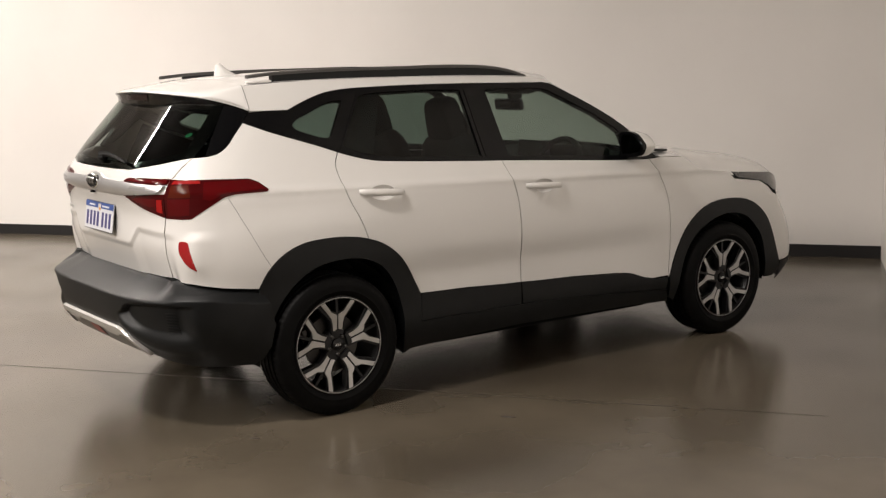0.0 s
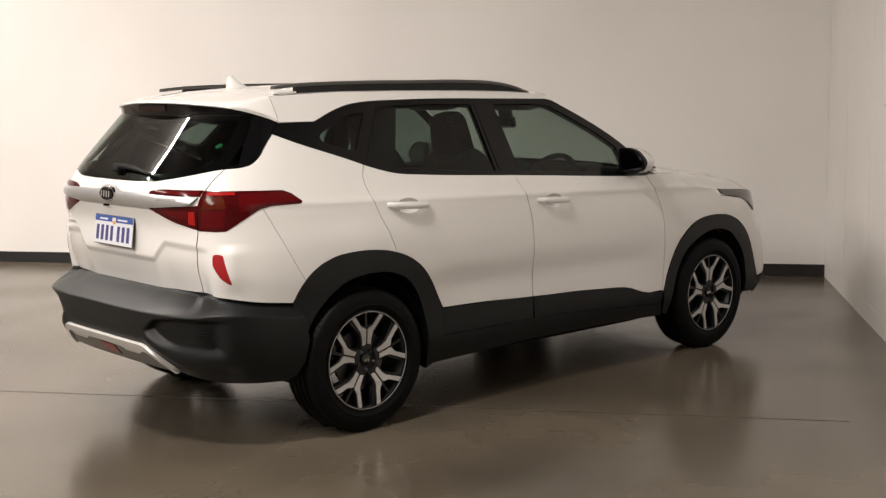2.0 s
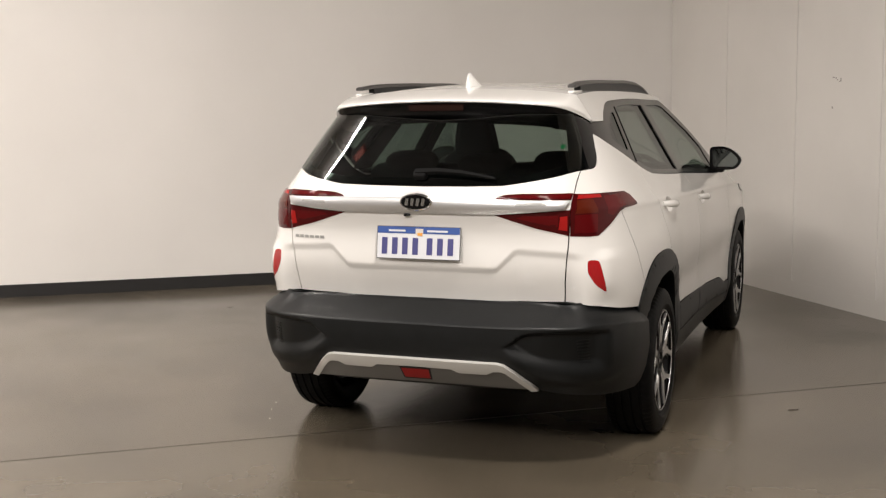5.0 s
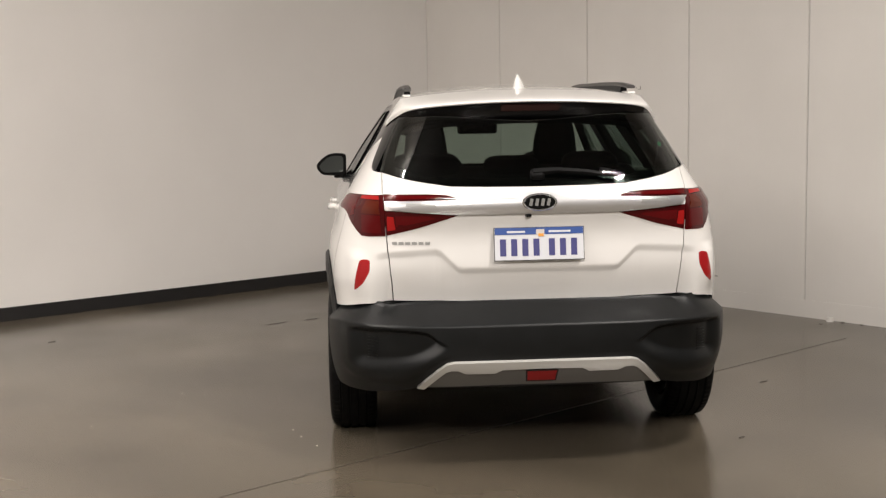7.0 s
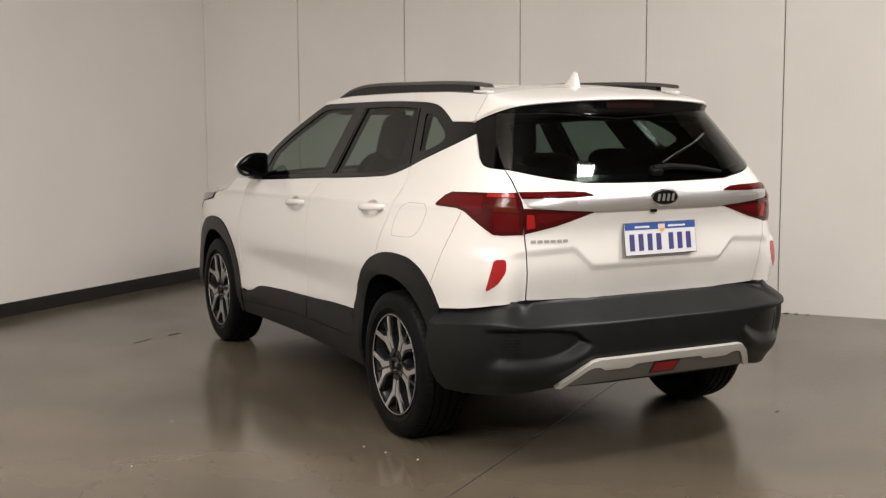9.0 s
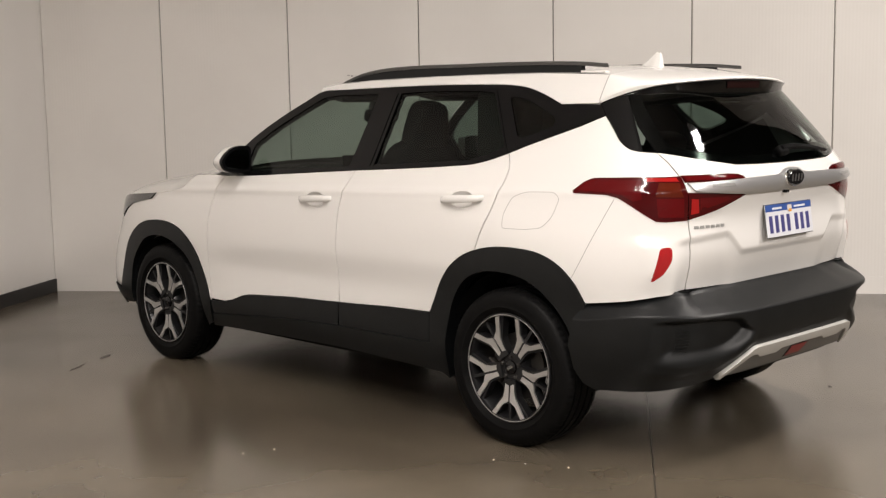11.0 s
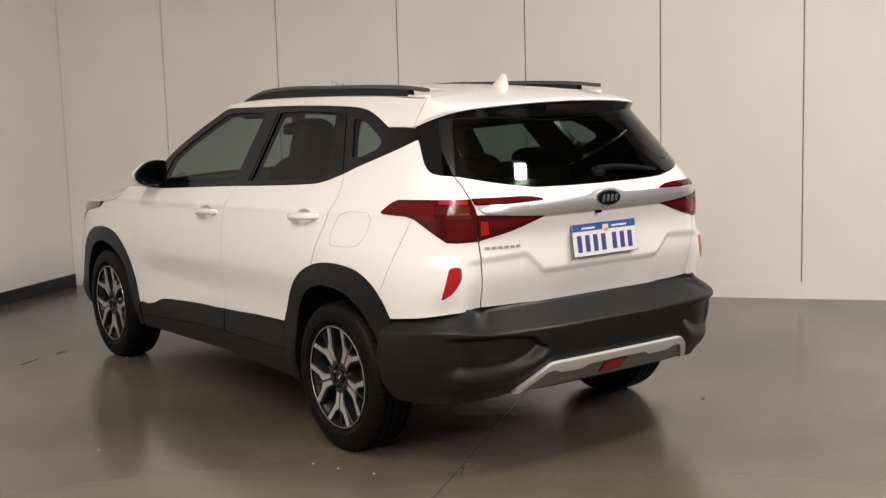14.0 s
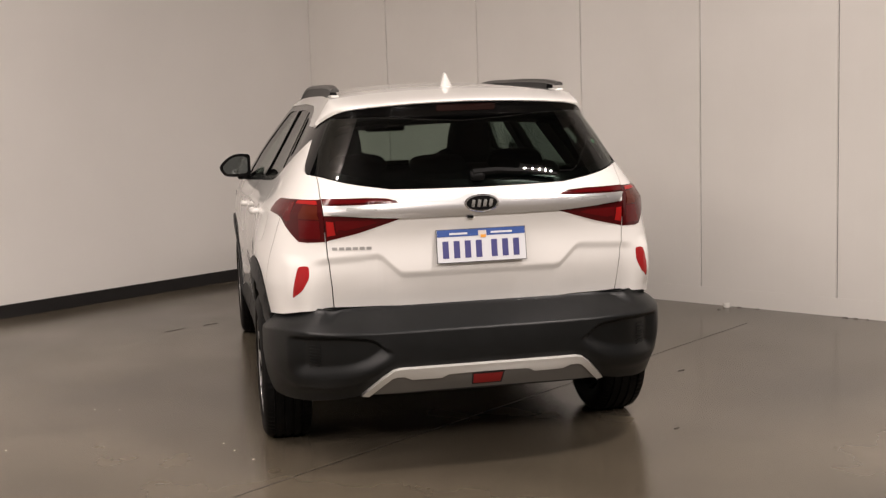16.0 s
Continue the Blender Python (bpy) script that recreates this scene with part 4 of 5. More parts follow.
# spoiler: from the roof's end round to its trailing edge, with a black visor under it
EDGE_K = [0.0, 0.22, 0.42, 0.56, 0.68, 0.80, 0.90, 1.0]
EDGE_X = list(zip(EDGE_K, (0.0, 0.20, 0.35, 0.45, 0.515, 0.553, 0.582, 0.605)))
EDGE_Y = list(zip(EDGE_K, (-1.897, -1.882, -1.853, -1.815, -1.765, -1.70, -1.64, -1.592)))
EDGE_Z = list(zip(EDGE_K, (1.490, 1.486, 1.478, 1.470, 1.459, 1.441, 1.420, 1.399)))
K_STEPS = [i / 40 - 1 for i in range(81)]


def trailing(k):
    a = abs(k)
    return Vector((math.copysign(smooth_table(EDGE_X, a), k), smooth_table(EDGE_Y, a), smooth_table(EDGE_Z, a)))


def roof_rim(k):
    """Along the roof's end and then down its side."""
    a = abs(k)
    if a <= 0.68:
        return roof_point(k / 0.68, 1.0)
    z = 1.5125 + (1.399 - 1.5125) * (a - 0.68) / 0.32
    return Vector((math.copysign(half_width(-1.59, z), k), -1.59, z))


rows = []
for j in range(13):
    v = j / 12
    row = []
    for k in K_STEPS:
        s, e = roof_rim(k), trailing(k)
        a = abs(k)
        c = e + Vector((math.copysign(0.018 * step(0.3, 0.7, a) * (1 - step(0.85, 1.0, a)), k), 0.010, 0.020 * (1 - step(0.72, 1.0, a))))
        row.append(s * (1 - v) ** 2 + c * 2 * v * (1 - v) + (e + Vector((0, 0, 0.006))) * v * v)
    rows.append(row)
tip = [trailing(k) for k in K_STEPS]
rows += [[p + Vector((0, -0.002, 0.002)) for p in tip], [p + Vector((0, 0.002, -0.002)) for p in tip]]
bm = grid_mesh(rows)
bmesh.ops.recalc_face_normals(bm, faces=bm.faces)
spoiler = part("spoiler", bm, WHITE, roof, "white roof spoiler over the rear window", angle=50)
for side_sign in (1, -1):
    rows = []
    for k in [0.66 + i * 0.02 for i in range(17)]:
        p = roof_rim(side_sign * k)
        rows.append([p + Vector((side_sign * 0.0012, dy, 0.0012)) for dy in (-0.0016, 0.0016)])
    part("panel_joint", grid_mesh(rows), PAINT_SEAM, spoiler)
rows = []
for back, drop, draw in ((0.002, 0.002, 1.0), (0.010, 0.008, 1.0), (0.016, 0.052, 0.996), (0.030, 0.070, 0.985), (0.075, 0.082, 0.955), (0.13, 0.092, 0.93)):
    row = []
    for k, p in zip(K_STEPS, tip):
        g = 1 - 0.75 * step(0.80, 1.0, abs(k))
        row.append(Vector((p.x * (1 - (1 - draw) * g), p.y + back * g, p.z - drop * g)))
    rows.append(row)
part("spoiler_underside", grid_mesh(rows), GLOSS_BLACK, roof, angle=50)
stop_rows = []
for x in [-0.125 + i * 0.025 for i in range(11)]:
    y = -1.897 + 0.36 * x * x
    stop_rows.append([(x, y + 0.013, 1.479), (x, y + 0.009, 1.476), (x, y + 0.013, 1.452), (x, y + 0.020, 1.448)])
part("stop_lamp", grid_mesh(stop_rows), STOP_LENS, roof, "dark red high stop lamp")
# headliner
rows = [[roof_point(s * 0.97, t) + Vector((0, 0, -0.045)) for s in S_STEPS[::3]] for t in T_STEPS[1:38:3]]
part("headliner", grid_mesh(rows), CABIN, car)
# hood between the wings
HOOD_EDGE = [(0.78, 1.072), (0.92, 1.070), (1.0, 1.066), (1.03, 1.048), (1.064, 1.022), (1.10, 0.998), (1.142, 0.982), (1.25, 0.971), (1.345, 0.960), (1.50, 0.949), (1.65, 0.939), (1.77, 0.927), (1.84, 0.905), (1.87, 0.86)]
rows = []
for i, (y, z) in enumerate(HOOD_EDGE):
    k = i / (len(HOOD_EDGE) - 1)
    e = side_x(y, z) - 0.006
    rows.append([Vector((e * s, y + (0.20 + 0.14 * k) * (1 - s * s), z + smooth_table([(0.78, 0.03), (1.0, 0.035), (1.142, 0.10), (1.35, 0.095), (1.65, 0.075), (1.87, 0.05)], y) * (1 - abs(s) ** (2.4 if y < 1.05 else 3.4)))) for s in [j / 10 - 1 for j in range(21)]])
bm = grid_mesh(rows)
bmesh.ops.recalc_face_normals(bm, faces=bm.faces)
part("hood", bm, WHITE, car)
# nose below the hood
def nose(heights, inset):
    rows = []
    for z in heights:
        w, reach = half_width(1.9, z) - inset, smooth_table(FRONT, z) - YF - inset
        e = side_x(1.86, z) - inset
        rows.append([Vector((s * e, YF + reach * (1 - min(abs(s * e) / w, 0.9999) ** BEND_F) ** (1 / BEND_F), z)) for s in [math.sin(math.pi / 2 * (j / 16 - 1)) for j in range(33)]])
    bm = grid_mesh(rows)
    bmesh.ops.recalc_face_normals(bm, faces=bm.faces)
    return bm


front_bumper = part("front_bumper", nose((0.86, 0.80, 0.72, 0.64, 0.56, 0.48, 0.42, 0.372), 0.004), WHITE, car)
part("lower_bumper", nose((0.371, 0.33, 0.28, 0.25), -0.006), PLASTIC, front_bumper)
# windscreen between the pillars
PILLAR = [(0.260, 1.495), (0.338, 1.450), (0.500, 1.361), (0.648, 1.258), (0.722, 1.186), (0.80, 1.078)]
rows = []
for y, z in PILLAR:
    e = side_x(y, z) - 0.012
    rows.append([Vector((e * s, y + 0.20 * (1 - s * s), z + 0.035 * (1 - s * s))) for s in [j / 8 - 1 for j in range(17)]])
part("windscreen", grid_mesh(rows), GLASS_FRONT, car)
# cowl strip under the windscreen
rows = [[Vector(((side_x(y, z) - 0.01) * s, y + 0.20 * (1 - s * s), z + 0.03 * (1 - s * s))) for s in [j / 8 - 1 for j in range(17)]] for y, z in ((0.77, 1.09), (0.86, 1.066))]
part("cowl", grid_mesh(rows), PLASTIC, car)

# wiper arms resting at the foot of the windscreen
for flip in (1, -1):
    part("front_wiper", box((0.05, 0.30, 0.014), (flip * 0.64, 0.92, 1.098), (-3, 0, flip * 12), 0.005), PLASTIC, car)

# roof rails: a black foot plate below a satin top bar
RAIL_TOP = [(-1.545, 1.560), (-1.40, 1.573), (-1.05, 1.587), (-0.70, 1.593), (-0.35, 1.598), (-0.12, 1.590), (0.02, 1.570), (0.12, 1.541)]


def rail(flip):
    ys = [-1.545 + i * (1.665 / 40) for i in range(41)]

    def rx(y):
        return half_width(y, smooth_table(ROOF_EDGE, y)) - 0.030

    def ring(y, lo, hi, w0, w1):
        x = rx(y)
        return [(flip * (x + w0), y, lo), (flip * (x + w1), y, hi), (flip * (x - w1), y, hi), (flip * (x - w0), y, lo)]

    top_rows, foot_rows = [], []
    for y in ys:
        z = smooth_table(RAIL_TOP, y)
        x = rx(y)
        top_rows.append([(flip * (x + 0.018), y, z - 0.016), (flip * (x + 0.019), y, z - 0.006), (flip * (x + 0.010), y, z), (flip * (x - 0.010), y, z), (flip * (x - 0.018), y, z - 0.008), (flip * (x - 0.018), y, z - 0.016)])
    for y in ys[3:]:
        z = smooth_table(RAIL_TOP, y)
        foot_rows.append(ring(y, smooth_table(ROOF_EDGE, y) - 0.004, z - 0.012, 0.017, 0.013))
    bm = grid_mesh(foot_rows, closed=True)
    bm.faces.new([v for v in bm.verts][:4])
    bmesh.ops.recalc_face_normals(bm, faces=bm.faces)
    foot = part("roof_rail", bm, PLASTIC, car, "black roof rail with a satin top")
    bm = grid_mesh(top_rows, closed=True)
    bm.verts.ensure_lookup_table()
    bm.faces.new(bm.verts[:6])
    bmesh.ops.recalc_face_normals(bm, faces=bm.faces)
    part("top_bar", bm, RAIL_SATIN, foot)
    y = -1.50
    part("end_foot", box((0.034, 0.13, 0.010), (flip * (rx(y) + 0.004), y + 0.01, smooth_table(ROOF_EDGE, y) + 0.008), (2, 0, 0), 0.004), WHITE, foot)


RAIL_SATIN = principled("dark_satin_rail", (0.10, 0.097, 0.094), 0.36, 0.6)
rail(1), rail(-1)

# shark fin aerial
rows = []
for k in range(9):
    t = k / 8
    y0, y1 = -1.285 - 0.150 * t ** 0.5, -1.475 + 0.012 * t
    w = 0.050 * (1 - t) ** 0.9 + 0.007
    z = 1.545 + 0.071 * t
    rows.append([(w * math.sin(a) * (0.6 + 0.4 * math.cos(a / 2)) , (y0 + y1) / 2 + (y0 - y1) / 2 * math.cos(a), z + (0.004 * math.cos(a))) for a in [2 * math.pi * j / 16 for j in range(16)]])
bm = grid_mesh(rows, closed=True)
bm.verts.ensure_lookup_table()
bm.faces.new(bm.verts[-16:])
bmesh.ops.recalc_face_normals(bm, faces=bm.faces)
part("roof_aerial", bm, WHITE, car, "white shark fin aerial", angle=60)

# rear wiper
wy = [tail_place(x, z, 0.02) for x, z in ((-0.02, 1.188), (0.08, 1.194), (0.20, 1.186), (0.33, 1.168))]
bm = bmesh.new()
rows = []
for i, p in enumerate(wy):
    h = (0.016, 0.013, 0.011, 0.006)[i]
    rows.append([(p.x, p.y - 0.010, p.z + h), (p.x, p.y - 0.016, p.z), (p.x, p.y - 0.006, p.z - h), (p.x, p.y + 0.012, p.z)])
wiper_bm = grid_mesh(rows, closed=True)
bmesh.ops.recalc_face_normals(wiper_bm, faces=wiper_bm.faces)
box((0.06, 0.035, 0.045), tuple(tail_place(0.0, 1.183, 0.012)), (-38, 0, 0), 0.014, 3, wiper_bm)
part("rear_wiper", wiper_bm, RUBBER, tailgate, "black rear wiper arm")
# sticker on the rear window
for x, z, r, m in ((0.556, 1.298, 0.010, GREEN),):
    ring = [(abs(x) + r * math.cos(a), z + r * math.sin(a)) for a in [2 * math.pi * k / 14 for k in range(14)]]
    patch("sticker", m, tailgate, tail(ring), off=0.0035, depth=0, flip=1 if x > 0 else -1)


# ---- door mirrors ----
def mirror(flip):
    outline = [(0.782, 1.092), (0.780, 1.222), (0.850, 1.228), (0.896, 1.216), (0.938, 1.182), (0.962, 1.150), (0.950, 1.118), (0.925, 1.092), (0.86, 1.086)]
    cx, cz = 0.866, 1.155

    def shell(sections, material_name, name, parent, label=""):
        rows = []
        for y, k in sections:
            rows.append([(flip * (cx + (x - cx) * k), y, cz + (z - cz) * k) for x, z in dense(rounded(outline, 0.022), 0.02)])
        bm = grid_mesh(rows, closed=True)
        n = len(rows[0])
        bm.verts.ensure_lookup_table()
        bm.faces.new(bm.verts[:n])
        bm.faces.new(bm.verts[-n:])
        bmesh.ops.recalc_face_normals(bm, faces=bm.faces)
        return part(name, bm, material_name, parent, label, angle=55)

    body = shell([(0.548, 0.97), (0.542, 0.995), (0.550, 1.0), (0.565, 0.99), (0.580, 0.95)], GLOSS_BLACK, "door_mirror", car, "black door mirror with a white cap")
    shell([(0.564, 0.985), (0.572, 1.004), (0.605, 0.98), (0.645, 0.83), (0.668, 0.55)], WHITE, "cap", body)
    glass = rounded([(0.800, 1.108), (0.798, 1.206), (0.850, 1.212), (0.890, 1.202), (0.925, 1.172), (0.944, 1.148), (0.934, 1.122), (0.915, 1.106)], 0.02)
    bm = prism([(flip * x, z) for x, z in glass], 0.5385, 0.5455, "Y")
    part("mirror_glass", bm, MIRROR, body, smooth=False)
    part("mirror_arm", box((0.11, 0.07, 0.036), (flip * 0.80, 0.60, 1.088), (0, 0, 0), 0.012), GLOSS_BLACK, body)


MIRROR = principled("mirror", (0.26, 0.285, 0.28), 0.03, 1.0)
mirror(1), mirror(-1)


# ---- wheels ----
def wheel_parts(root):
    tyre = [(-0.085, 0.232), (-0.105, 0.262), (-0.107, 0.290), (-0.100, 0.315), (-0.088, 0.328)]
    for g in (-0.058, -0.020, 0.020, 0.058):
        tyre += [(g - 0.006, 0.3335), (g - 0.005, 0.326), (g + 0.005, 0.326), (g + 0.006, 0.3335)]
    tyre += [(0.088, 0.328), (0.098, 0.317), (0.106, 0.298), (0.109, 0.275), (0.107, 0.262), (0.1085, 0.258), (0.104, 0.250), (0.096, 0.236), (0.088, 0.228)]
    bm = revolve(tyre, 216)
    # notches across the shoulders of the tread
    for v in bm.verts:
        r = math.hypot(v.co.y, v.co.z)
        if 0.063 < abs(v.co.x) < 0.09 and r > 0.326 and round(math.atan2(v.co.z, v.co.y) / (2 * math.pi) * 216) % 3 == 0:
            k = (r - 0.004) / r
            v.co.y, v.co.z = v.co.y * k, v.co.z * k
    part("tyre", bm, RUBBER, root, "black rubber tyre", angle=40)
    rim = part("rim", revolve([(0.096, 0.2235), (0.100, 0.2285), (0.098, 0.2325), (0.088, 0.2325), (0.084, 0.221), (0.060, 0.208), (-0.06, 0.195), (-0.095, 0.225)], 96), GUNMETAL, root, "dark grey alloy rim with machined spokes")
    part("rim_edge", revolve([(0.0985, 0.2235), (0.1010, 0.2240), (0.1010, 0.2262), (0.0985, 0.2270)], 96), MACHINED, root)
    # five forked spokes: a machined face on a dark body
    half_face = [(0.056, 0.0045), (0.143, 0.0045), (0.150, 0.0150), (0.159, 0.0335), (0.2080, 0.0700), (0.2000, 0.0905), (0.130, 0.0345), (0.100, 0.0265), (0.056, 0.0235)]
    half_body = [(0.050, 0.031), (0.100, 0.035), (0.123, 0.0415), (0.192, 0.1015), (0.208, 0.068), (0.161, 0.030), (0.156, 0.0065), (0.217, 0.0065)]
    body = half_body + [(r, -t) for r, t in half_body[::-1]]
    for i in range(5):
        a = math.radians(90 + 72 * i)
        c, s = math.cos(a), math.sin(a)
        turn = lambda p: (p[0] * c - p[1] * s, p[0] * s + p[1] * c)
        bm = prism([turn(p) for p in body], 0.050, 0.0865, "X")
        part("spoke", bm, GUNMETAL, root, smooth=False)
        bm = bmesh.new()
        for m in (1, -1):
            pts = [turn((r, m * t)) for r, t in (half_face if m > 0 else half_face[::-1])]
            prism(pts, 0.084, 0.0905, "X", bm=bm)
        for v in bm.verts:
            r = math.hypot(v.co.y, v.co.z)
            v.co.x += 0.010 * step(0.11, 0.215, r) - 0.006 * (1 - step(0.05, 0.11, r))
        part("spoke_face", bm, MACHINED, root, smooth=False)
    part("hub", revolve([(0.074, 0.0), (0.074, 0.062), (0.060, 0.072), (0.03, 0.074)], 40), GUNMETAL, root)
    part("centre_cap", revolve([(0.0835, 0.0001), (0.0835, 0.024), (0.081, 0.0285), (0.070, 0.030)], 36), GLOSS_BLACK, root)
    for dy, h in ((-0.011, 0.013), (0.0, 0.013), (0.011, 0.013)):
        part("mark", box((0.002, 0.006, h), (0.0845, dy, 0)), BRIGHT, root)
    for i in range(5):
        a = math.radians(90 + 36 + 72 * i)
        bm = revolve([(0.086, 0.0001), (0.086, 0.006), (0.082, 0.009), (0.060, 0.010)], 12)
        bmesh.ops.translate(bm, vec=(0, 0.047 * math.cos(a), 0.047 * math.sin(a)), verts=bm.verts)
        part("wheel_nut", bm, IRON, root)
    part("brake_disc", revolve([(0.028, 0.06), (0.028, 0.140), (0.010, 0.140), (0.010, 0.06)], 48), IRON, root, "grey brake disc")
    part("caliper", box((0.05, 0.07, 0.11), (0.026, -0.118, 0.045), (24, 0, 0), 0.012), IRON, root)


for x, y, turn in ((0.780, -1.316, 0), (0.790, 1.316, 2), (-0.780, -1.316, 36), (-0.790, 1.316, 40)):
    hold = new("wheel")
    hold.parent = car
    wheel_parts(hold)
    hold.matrix_basis = pose(x, y, 0.331, 0, 0, 0 if x > 0 else 180) @ pose(0, 0, 0, turn, 0, 0)

# ---- wheel housings, underbody, cabin ----
for x in (1, -1):
    for y in (-1.316, 1.316):
        rows = []
        for i in range(19):
            a = math.radians(-10 + 200 * i / 18)
            rows.append([(x * q, y + 0.385 * math.cos(a), 0.34 + 0.375 * math.sin(a)) for q in (0.42, 0.60, 0.815)])
        part("wheel_housing", grid_mesh(rows), UNDER, car)
        part("housing_wall", prism(arc(y, 0.34, 0.385, 0.375, -10, 190, 18), x * 0.42, x * 0.44, "X"), UNDER, car, smooth=False)
part("underbody", box((1.10, 3.4, 0.15), (0, 0.15, 0.325), bevel=0.03), UNDER, car)
part("floor_pan", box((1.34, 1.72, 0.10), (0, 0.0, 0.25), bevel=0.02), UNDER, car)
part("undertray", box((1.16, 0.30, 0.14), (0, 1.80, 0.27), bevel=0.04), UNDER, car)
part("load_floor", box((1.00, 0.75, 0.04), (0, -1.62, 0.72), bevel=0.01), CABIN, car)
part("rear_silencer", box((0.62, 0.20, 0.11), (0.12, -1.80, 0.345), bevel=0.05, segments=3), UNDER, car)
part("rear_axle", revolve([(-0.62, 0.035), (0.62, 0.035)], 16), UNDER, car).matrix_basis = pose(0, -1.316, 0.31)


def pillow(size, at, lean, power=0.62, n=24, m=12):
    """A soft rounded block."""
    def bend_in(v):
        return math.copysign(abs(v) ** power, v)

    rows = []
    for i in range(m + 1):
        t = -math.pi / 2 + math.pi * i / m
        rows.append([(size[0] / 2 * bend_in(math.cos(t)) * bend_in(math.cos(a)), size[1] / 2 * bend_in(math.cos(t)) * bend_in(math.sin(a)), size[2] / 2 * bend_in(math.sin(t))) for a in [2 * math.pi * k / n for k in range(n)]])
    bm = grid_mesh(rows, closed=True)
    bmesh.ops.remove_doubles(bm, verts=bm.verts[:], dist=1e-4)
    bmesh.ops.transform(bm, matrix=pose(*at, lean, 0, 0), verts=bm.verts)
    bmesh.ops.recalc_face_normals(bm, faces=bm.faces)
    return bm


def headrest(size, at, lean):
    """A cushion that narrows towards a flat top."""
    bm = pillow(size, (0, 0, 0), 0, 0.42)
    for v in bm.verts:
        v.co.x *= 1 - 0.30 * (v.co.z / size[2] + 0.5) ** 1.5
    bmesh.ops.transform(bm, matrix=pose(*at, lean, 0, 0), verts=bm.verts)
    return bm


def seat(x, y, width, rest, lean):
    """Seat with its cushion, backrest and headrest."""
    base = part("seat", box((width, 0.50, 0.16), (x, y + 0.22, 0.62), bevel=0.05, segments=3), CLOTH, car, "black cloth seat")
    part("backrest", pillow((width * 0.96, 0.20, 0.70), (x, y - 0.11, 0.90), lean, 0.55), CLOTH, base)
    for hx in rest:
        part("headrest", headrest((0.25, 0.13, 0.25), (x + hx, y - 0.215, 1.305), lean), CLOTH, base)
        for k in (-0.05, 0.05):
            bm = revolve([(-0.06, 0.006), (0.06, 0.006)], 8, "Z")
            bmesh.ops.translate(bm, vec=(x + hx + k, y - 0.19, 1.24), verts=bm.verts)
            part("headrest_post", bm, GUNMETAL, base)


seat(0.36, -0.10, 0.50, (0.0,), 14)
seat(-0.36, -0.10, 0.50, (0.0,), 14)
bench = part("rear_seat", box((1.24, 0.48, 0.16), (0, -0.80, 0.62), bevel=0.05, segments=3), CLOTH, car, "black cloth rear bench")
part("backrest", box((1.22, 0.15, 0.60), (0, -1.13, 0.90), (16, 0, 0), 0.06, 3), CLOTH, bench)
for hx, h in ((-0.38, 0.13), (0.0, 0.10), (0.38, 0.13)):
    part("headrest", pillow((0.27, 0.11, h + 0.02), (hx, -1.215, 1.178), 16, 0.55), CLOTH, bench)
dash = part("dashboard", box((1.36, 0.42, 0.30), (0, 0.80, 0.92), (6, 0, 0), 0.07, 3), CABIN, car, "dark dashboard")
part("screen", box((0.30, 0.02, 0.11), (0.02, 0.60, 1.09), (-12, 0, 0), 0.008), GLOSS_BLACK, dash)
part("binnacle", box((0.36, 0.16, 0.08), (0.36, 0.64, 1.085), (0, 0, 0), 0.03, 3), CABIN, dash)
rows = []
for i in range(32):
    a = 2 * math.pi * i / 32
    rows.append([((0.185 + 0.016 * math.cos(b)) * math.cos(a), (0.185 + 0.016 * math.cos(b)) * math.sin(a), 0.016 * math.sin(b)) for b in [2 * math.pi * j / 10 for j in range(10)]])
rows.append(rows[0])
bm = grid_mesh(rows, closed=True)
bmesh.ops.remove_doubles(bm, verts=bm.verts[:], dist=1e-5)
box((0.34, 0.03, 0.02), bevel=0.006, bm=bm)
box((0.03, 0.17, 0.02), (0, -0.09, 0), bevel=0.006, bm=bm)
box((0.12, 0.09, 0.04), bevel=0.02, bm=bm)
bmesh.ops.transform(bm, matrix=pose(0.36, 0.46, 1.00, 66, 0, 0), verts=bm.verts)
bmesh.ops.recalc_face_normals(bm, faces=bm.faces)
part("steering_wheel", bm, CABIN, car)
inner = part("interior_mirror", box((0.24, 0.04, 0.07), (0.0, 0.42, 1.365), (10, 0, 0), 0.018, 3), GLOSS_BLACK, car)
part("mirror_stalk", box((0.05, 0.08, 0.09), (0.0, 0.46, 1.43), (20, 0, 0), 0.015), CABIN, inner)
for x in (0.33, -0.33):
    part("sun_visor", box((0.36, 0.16, 0.025), (x, 0.22, 1.462), (12, 0, 0), 0.01), CABIN, car)
for flip in (1, -1):
    # inner faces of the pillars
    for y0, y1, z0 in ((-0.30, -0.26, 1.10), (-1.15, -1.02, 1.18)):
        rows = [[(flip * (side_x(y, z) - 0.05), y + (0.16 if y0 < -1 else 0) * (z - 1.2) / 0.3, z) for y in (y0 - 0.05, y0, y1, y1 + 0.05)] for z in (z0 - 0.02, 1.25, 1.40, 1.49)]
        part("pillar_trim", grid_mesh(rows), CABIN, car)
    part("grab_handle", box((0.03, 0.18, 0.02), (flip * 0.47, -0.65, 1.47), (0, 0, 0), 0.008), CABIN, car)

# the body's last shaping: a little taller over the tail, and wider from the tail lamps to the front wings
def widened(y, z):
    low = 0.030 * step(-1.78, -0.85, y) + 0.020 * step(-0.10, 0.85, y)
    high = 0.040 * step(-0.10, 0.70, y)
    return 1 + low + (high - low) * step(0.98, 1.12, z)


def raised(y, z):
    return min(0.024, max(-0.003, 0.0105 - 0.0095 * y)) * step(0.40, 0.72, z)


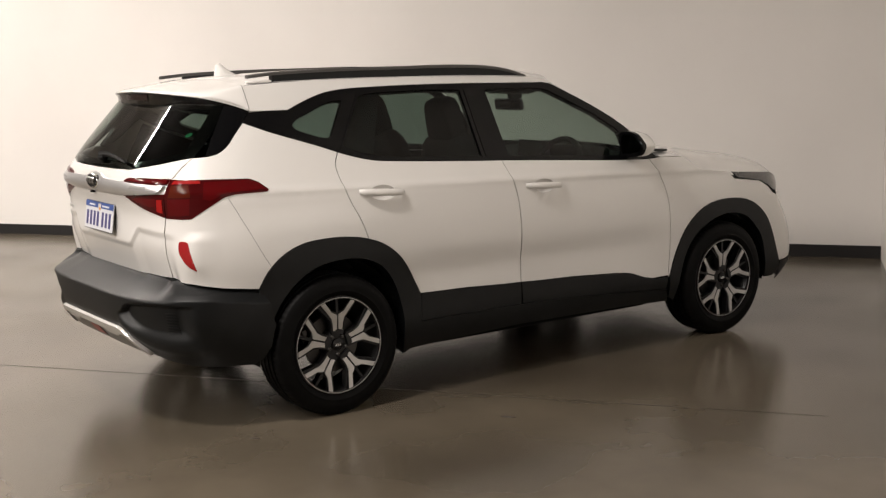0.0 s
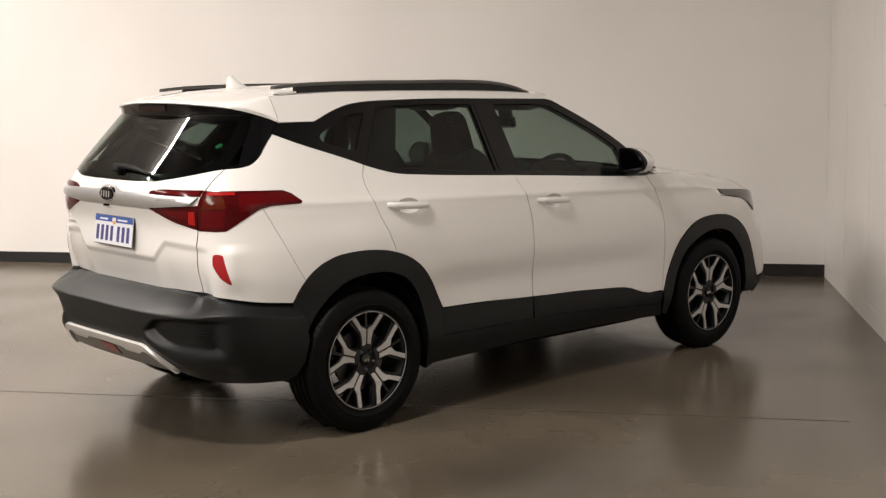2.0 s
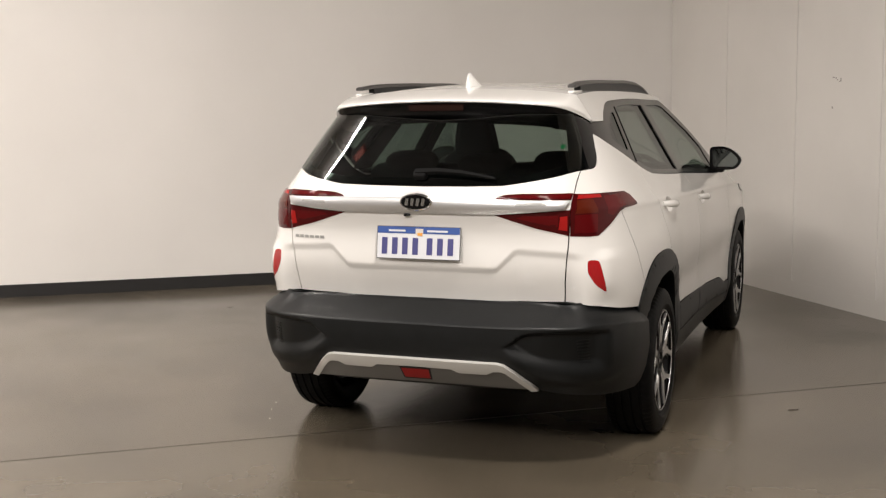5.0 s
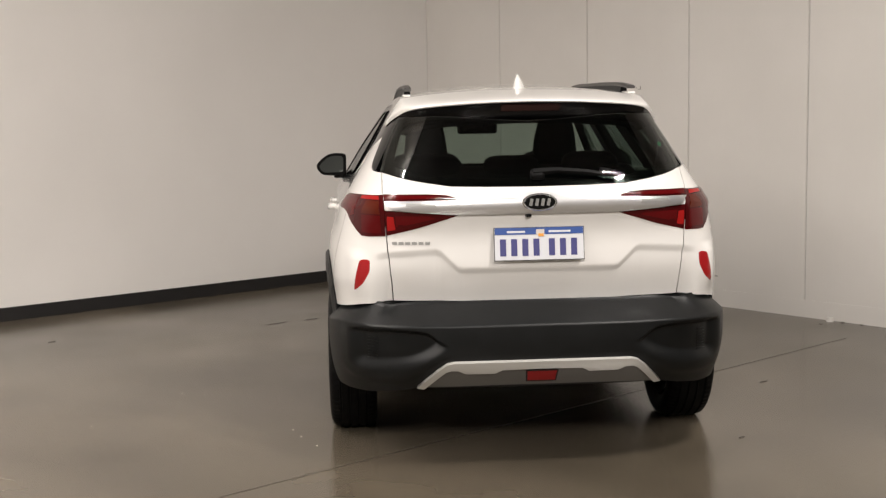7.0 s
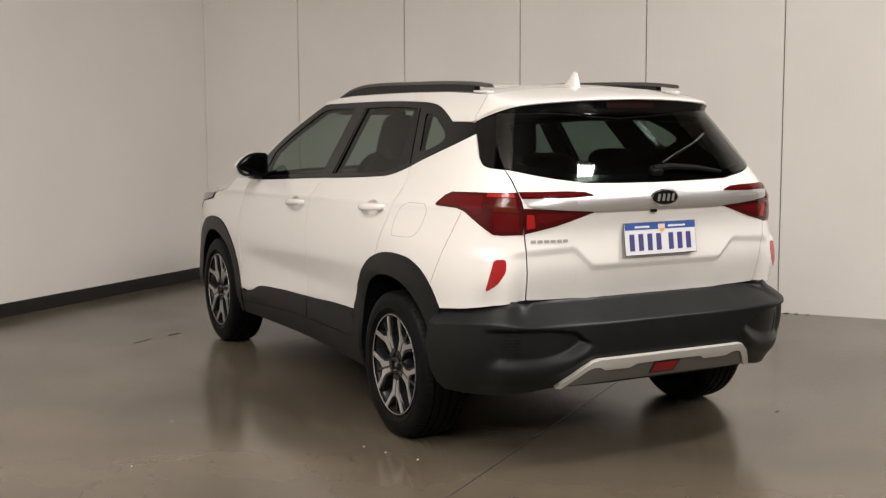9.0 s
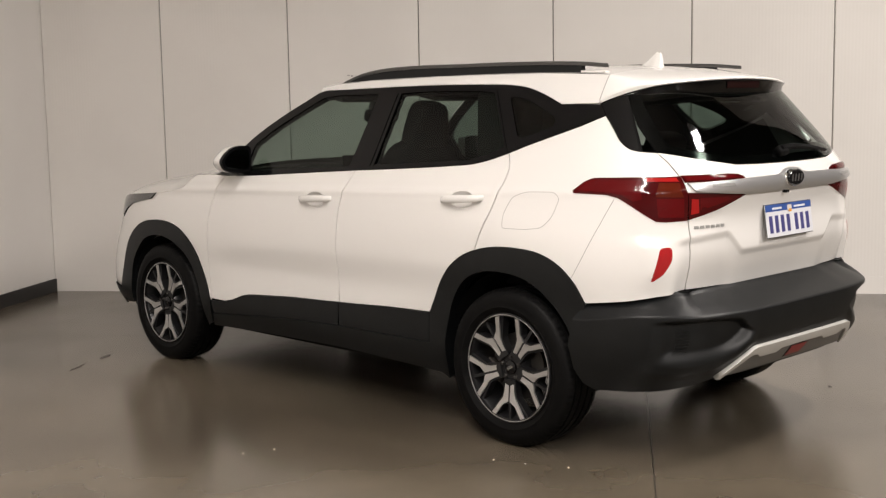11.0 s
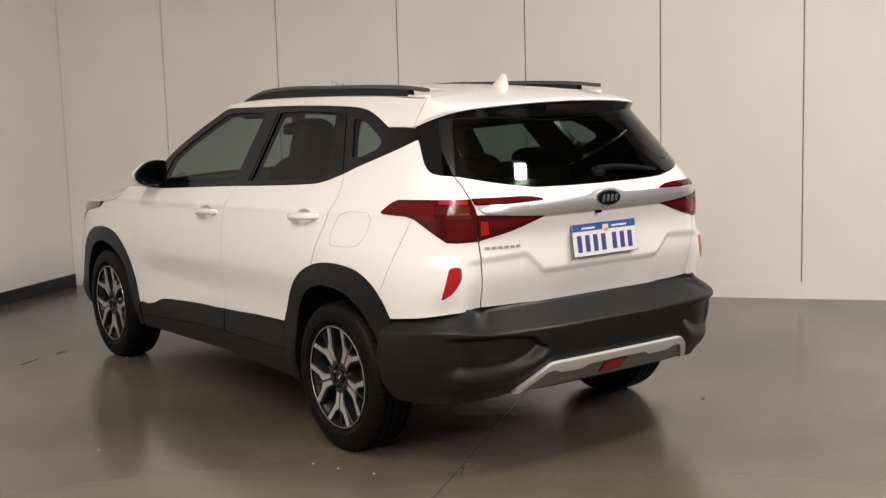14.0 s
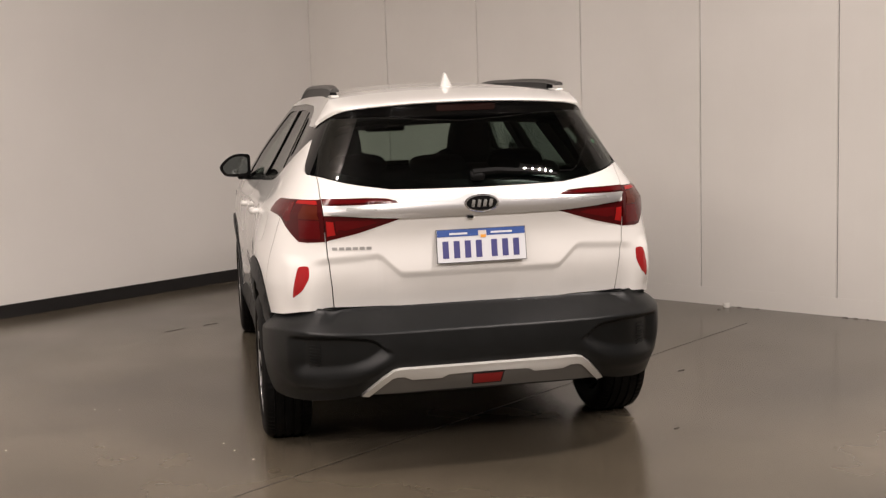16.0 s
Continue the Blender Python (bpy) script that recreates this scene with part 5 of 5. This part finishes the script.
for ob in car.children_recursive:
    if ob.type != "MESH" or ob.name.startswith("wheel") and "housing" not in ob.name or ob.parent.name.startswith("wheel"):
        continue
    for v in ob.data.vertices:
        x, y, z = v.co
        v.co.x, v.co.z = x * widened(y, z), z + raised(y, z)

# ---- small things of the place ----
FITTING = principled("lamp_housing_white", (0.7, 0.7, 0.7), 0.5)
for a, b, turned, length, width, watts in LIGHTS + [(3.63, 7.48, 46, 0.64, 0.62, 0)]:
    hang = tagged(new("ceiling_light"), "long white ceiling light hung below the ceiling", "ceiling light", "ceiling lights")
    hang.matrix_world = Matrix.Translation(room(a, b, CEILING)) @ Matrix.Rotation(TURN + radians(turned), 4, "Z")
    part("housing", box((length + 0.06, width + 0.04, 0.07), (0, 0, LAMP_Z + 0.05 - CEILING), bevel=0.01), FITTING, hang)
    for k in (-1, 1):
        part("hanger", box((0.02, 0.02, CEILING - LAMP_Z - 0.08), (k * length * 0.4, 0, (LAMP_Z + 0.08 - CEILING) / 2)), GUNMETAL, hang, smooth=False)

# radiant heater with five glowing bars, hung near the end of the long light
HEATER_BAR = principled("glowing_heater_bar", (0.5, 0.2, 0.16), 0.5)
glow = HEATER_BAR.node_tree.nodes["Principled BSDF"]
glow.inputs["Emission Color"].default_value, glow.inputs["Emission Strength"].default_value = (1.0, 0.42, 0.33, 1), 2.4
HEATER_BACK = principled("red_heater_reflector", (0.25, 0.03, 0.025), 0.4)
heater = tagged(new("radiant_heater"), "hanging radiant heater with five dull red glowing bars", "heater")
heater.matrix_world = Matrix.Translation((-2.45, -2.75, CEILING)) @ Matrix.Rotation(TURN, 4, "Z")
part("reflector", box((0.34, 0.27, 0.05), (0, 0, LAMP_Z + 0.06 - CEILING), bevel=0.01), HEATER_BACK, heater)
for k in range(5):
    part("bar", box((0.31, 0.026, 0.012), (0, -0.104 + 0.052 * k, LAMP_Z + 0.027 - CEILING), bevel=0.004), HEATER_BAR, heater, "pale red glowing bar")
for k in (-1, 1):
    part("hanger", box((0.02, 0.02, CEILING - LAMP_Z - 0.085), (k * 0.14, 0, (LAMP_Z + 0.085 - CEILING) / 2)), GUNMETAL, heater, smooth=False)


def speck(name, at, size, material, label, category, turn=0.0, group=""):
    """A small uneven scrap or stain lying on the floor."""
    rng = random.Random(int(abs(at[0] * 1000) + abs(at[1] * 77)))
    pts = []
    for k in range(9):
        a = 2 * math.pi * k / 9
        r = rng.uniform(0.6, 1.1)
        x, y = size[0] * r * math.cos(a) / 2, size[1] * r * math.sin(a) / 2
        pts.append((at[0] + x * math.cos(turn) - y * math.sin(turn), at[1] + x * math.sin(turn) + y * math.cos(turn)))
    ob = finish(name, prism(pts, 0.0005, 0.0005 + size[2], "Z"), material, None, label, smooth=False)
    return tagged(ob, category=category, group=group)


CHIP = principled("pale_chip", (0.72, 0.70, 0.66), 0.7)
STAIN = principled("dark_floor_stain", (0.075, 0.062, 0.052), 0.45)
for at in ((-1.071, -1.411), (-1.026, -1.541), (-2.045, -1.22), (-0.949, -1.70), (-1.579, -0.626), (-1.706, -0.58)):
    speck("paint_chip", at, (0.010, 0.007, 0.002), CHIP, "tiny pale chip lying on the concrete floor", "chip", group="chips on the floor")
for at, size in (((-1.099, 1.65), (0.16, 0.05, 0.001)), ((0.954, -1.807), (0.055, 0.02, 0.001)), ((2.368, 0.878), (0.05, 0.03, 0.001)), ((-2.79, 1.046), (0.07, 0.03, 0.001)), ((1.419, -0.746), (0.07, 0.03, 0.001)), ((-1.355, 1.501), (0.20, 0.03, 0.001))):
    speck("floor_stain", at, size, STAIN, "small dark scuff stain on the concrete floor", "stain", TURN, "stains on the floor")
for b, z, w, h in ((2.412, 1.630, 0.020, 0.007), (2.440, 1.625, 0.012, 0.010), (2.458, 1.612, 0.014, 0.006), (2.496, 1.612, 0.009, 0.026), (2.482, 1.600, 0.012, 0.006), (2.404, 1.416, 0.010, 0.016), (3.208, 0.203, 0.030, 0.008)):
    q = room(0.0012, b * 1.004, z + 0.022)
    mark = finish("wall_scuff", box((w, 0.0016, h), tuple(q), (0, 0, math.degrees(TURN_B) + 90)), SCUFF, None, "small grey scuff mark on the white panel wall", smooth=False)
    tagged(mark, category="scuff", group="scuffs on the panel wall")
p = room(0.05, 4.19)
speck("paper_scrap", (p.x, p.y), (0.06, 0.05, 0.03), CHIP, "crumpled white scrap beside the panel wall", "scrap")
for b, w in ((4.27, 0.03), (4.41, 0.02), (5.03, 0.05), (5.10, 0.03), (5.18, 0.02)):
    p = room(0.02, b)
    speck("debris", (p.x, p.y), (w, 0.012, 0.005), STAIN, "small dark flake of dirt at the foot of the panel wall", "debris", TURN_B + math.pi / 2, "debris along the panel wall")
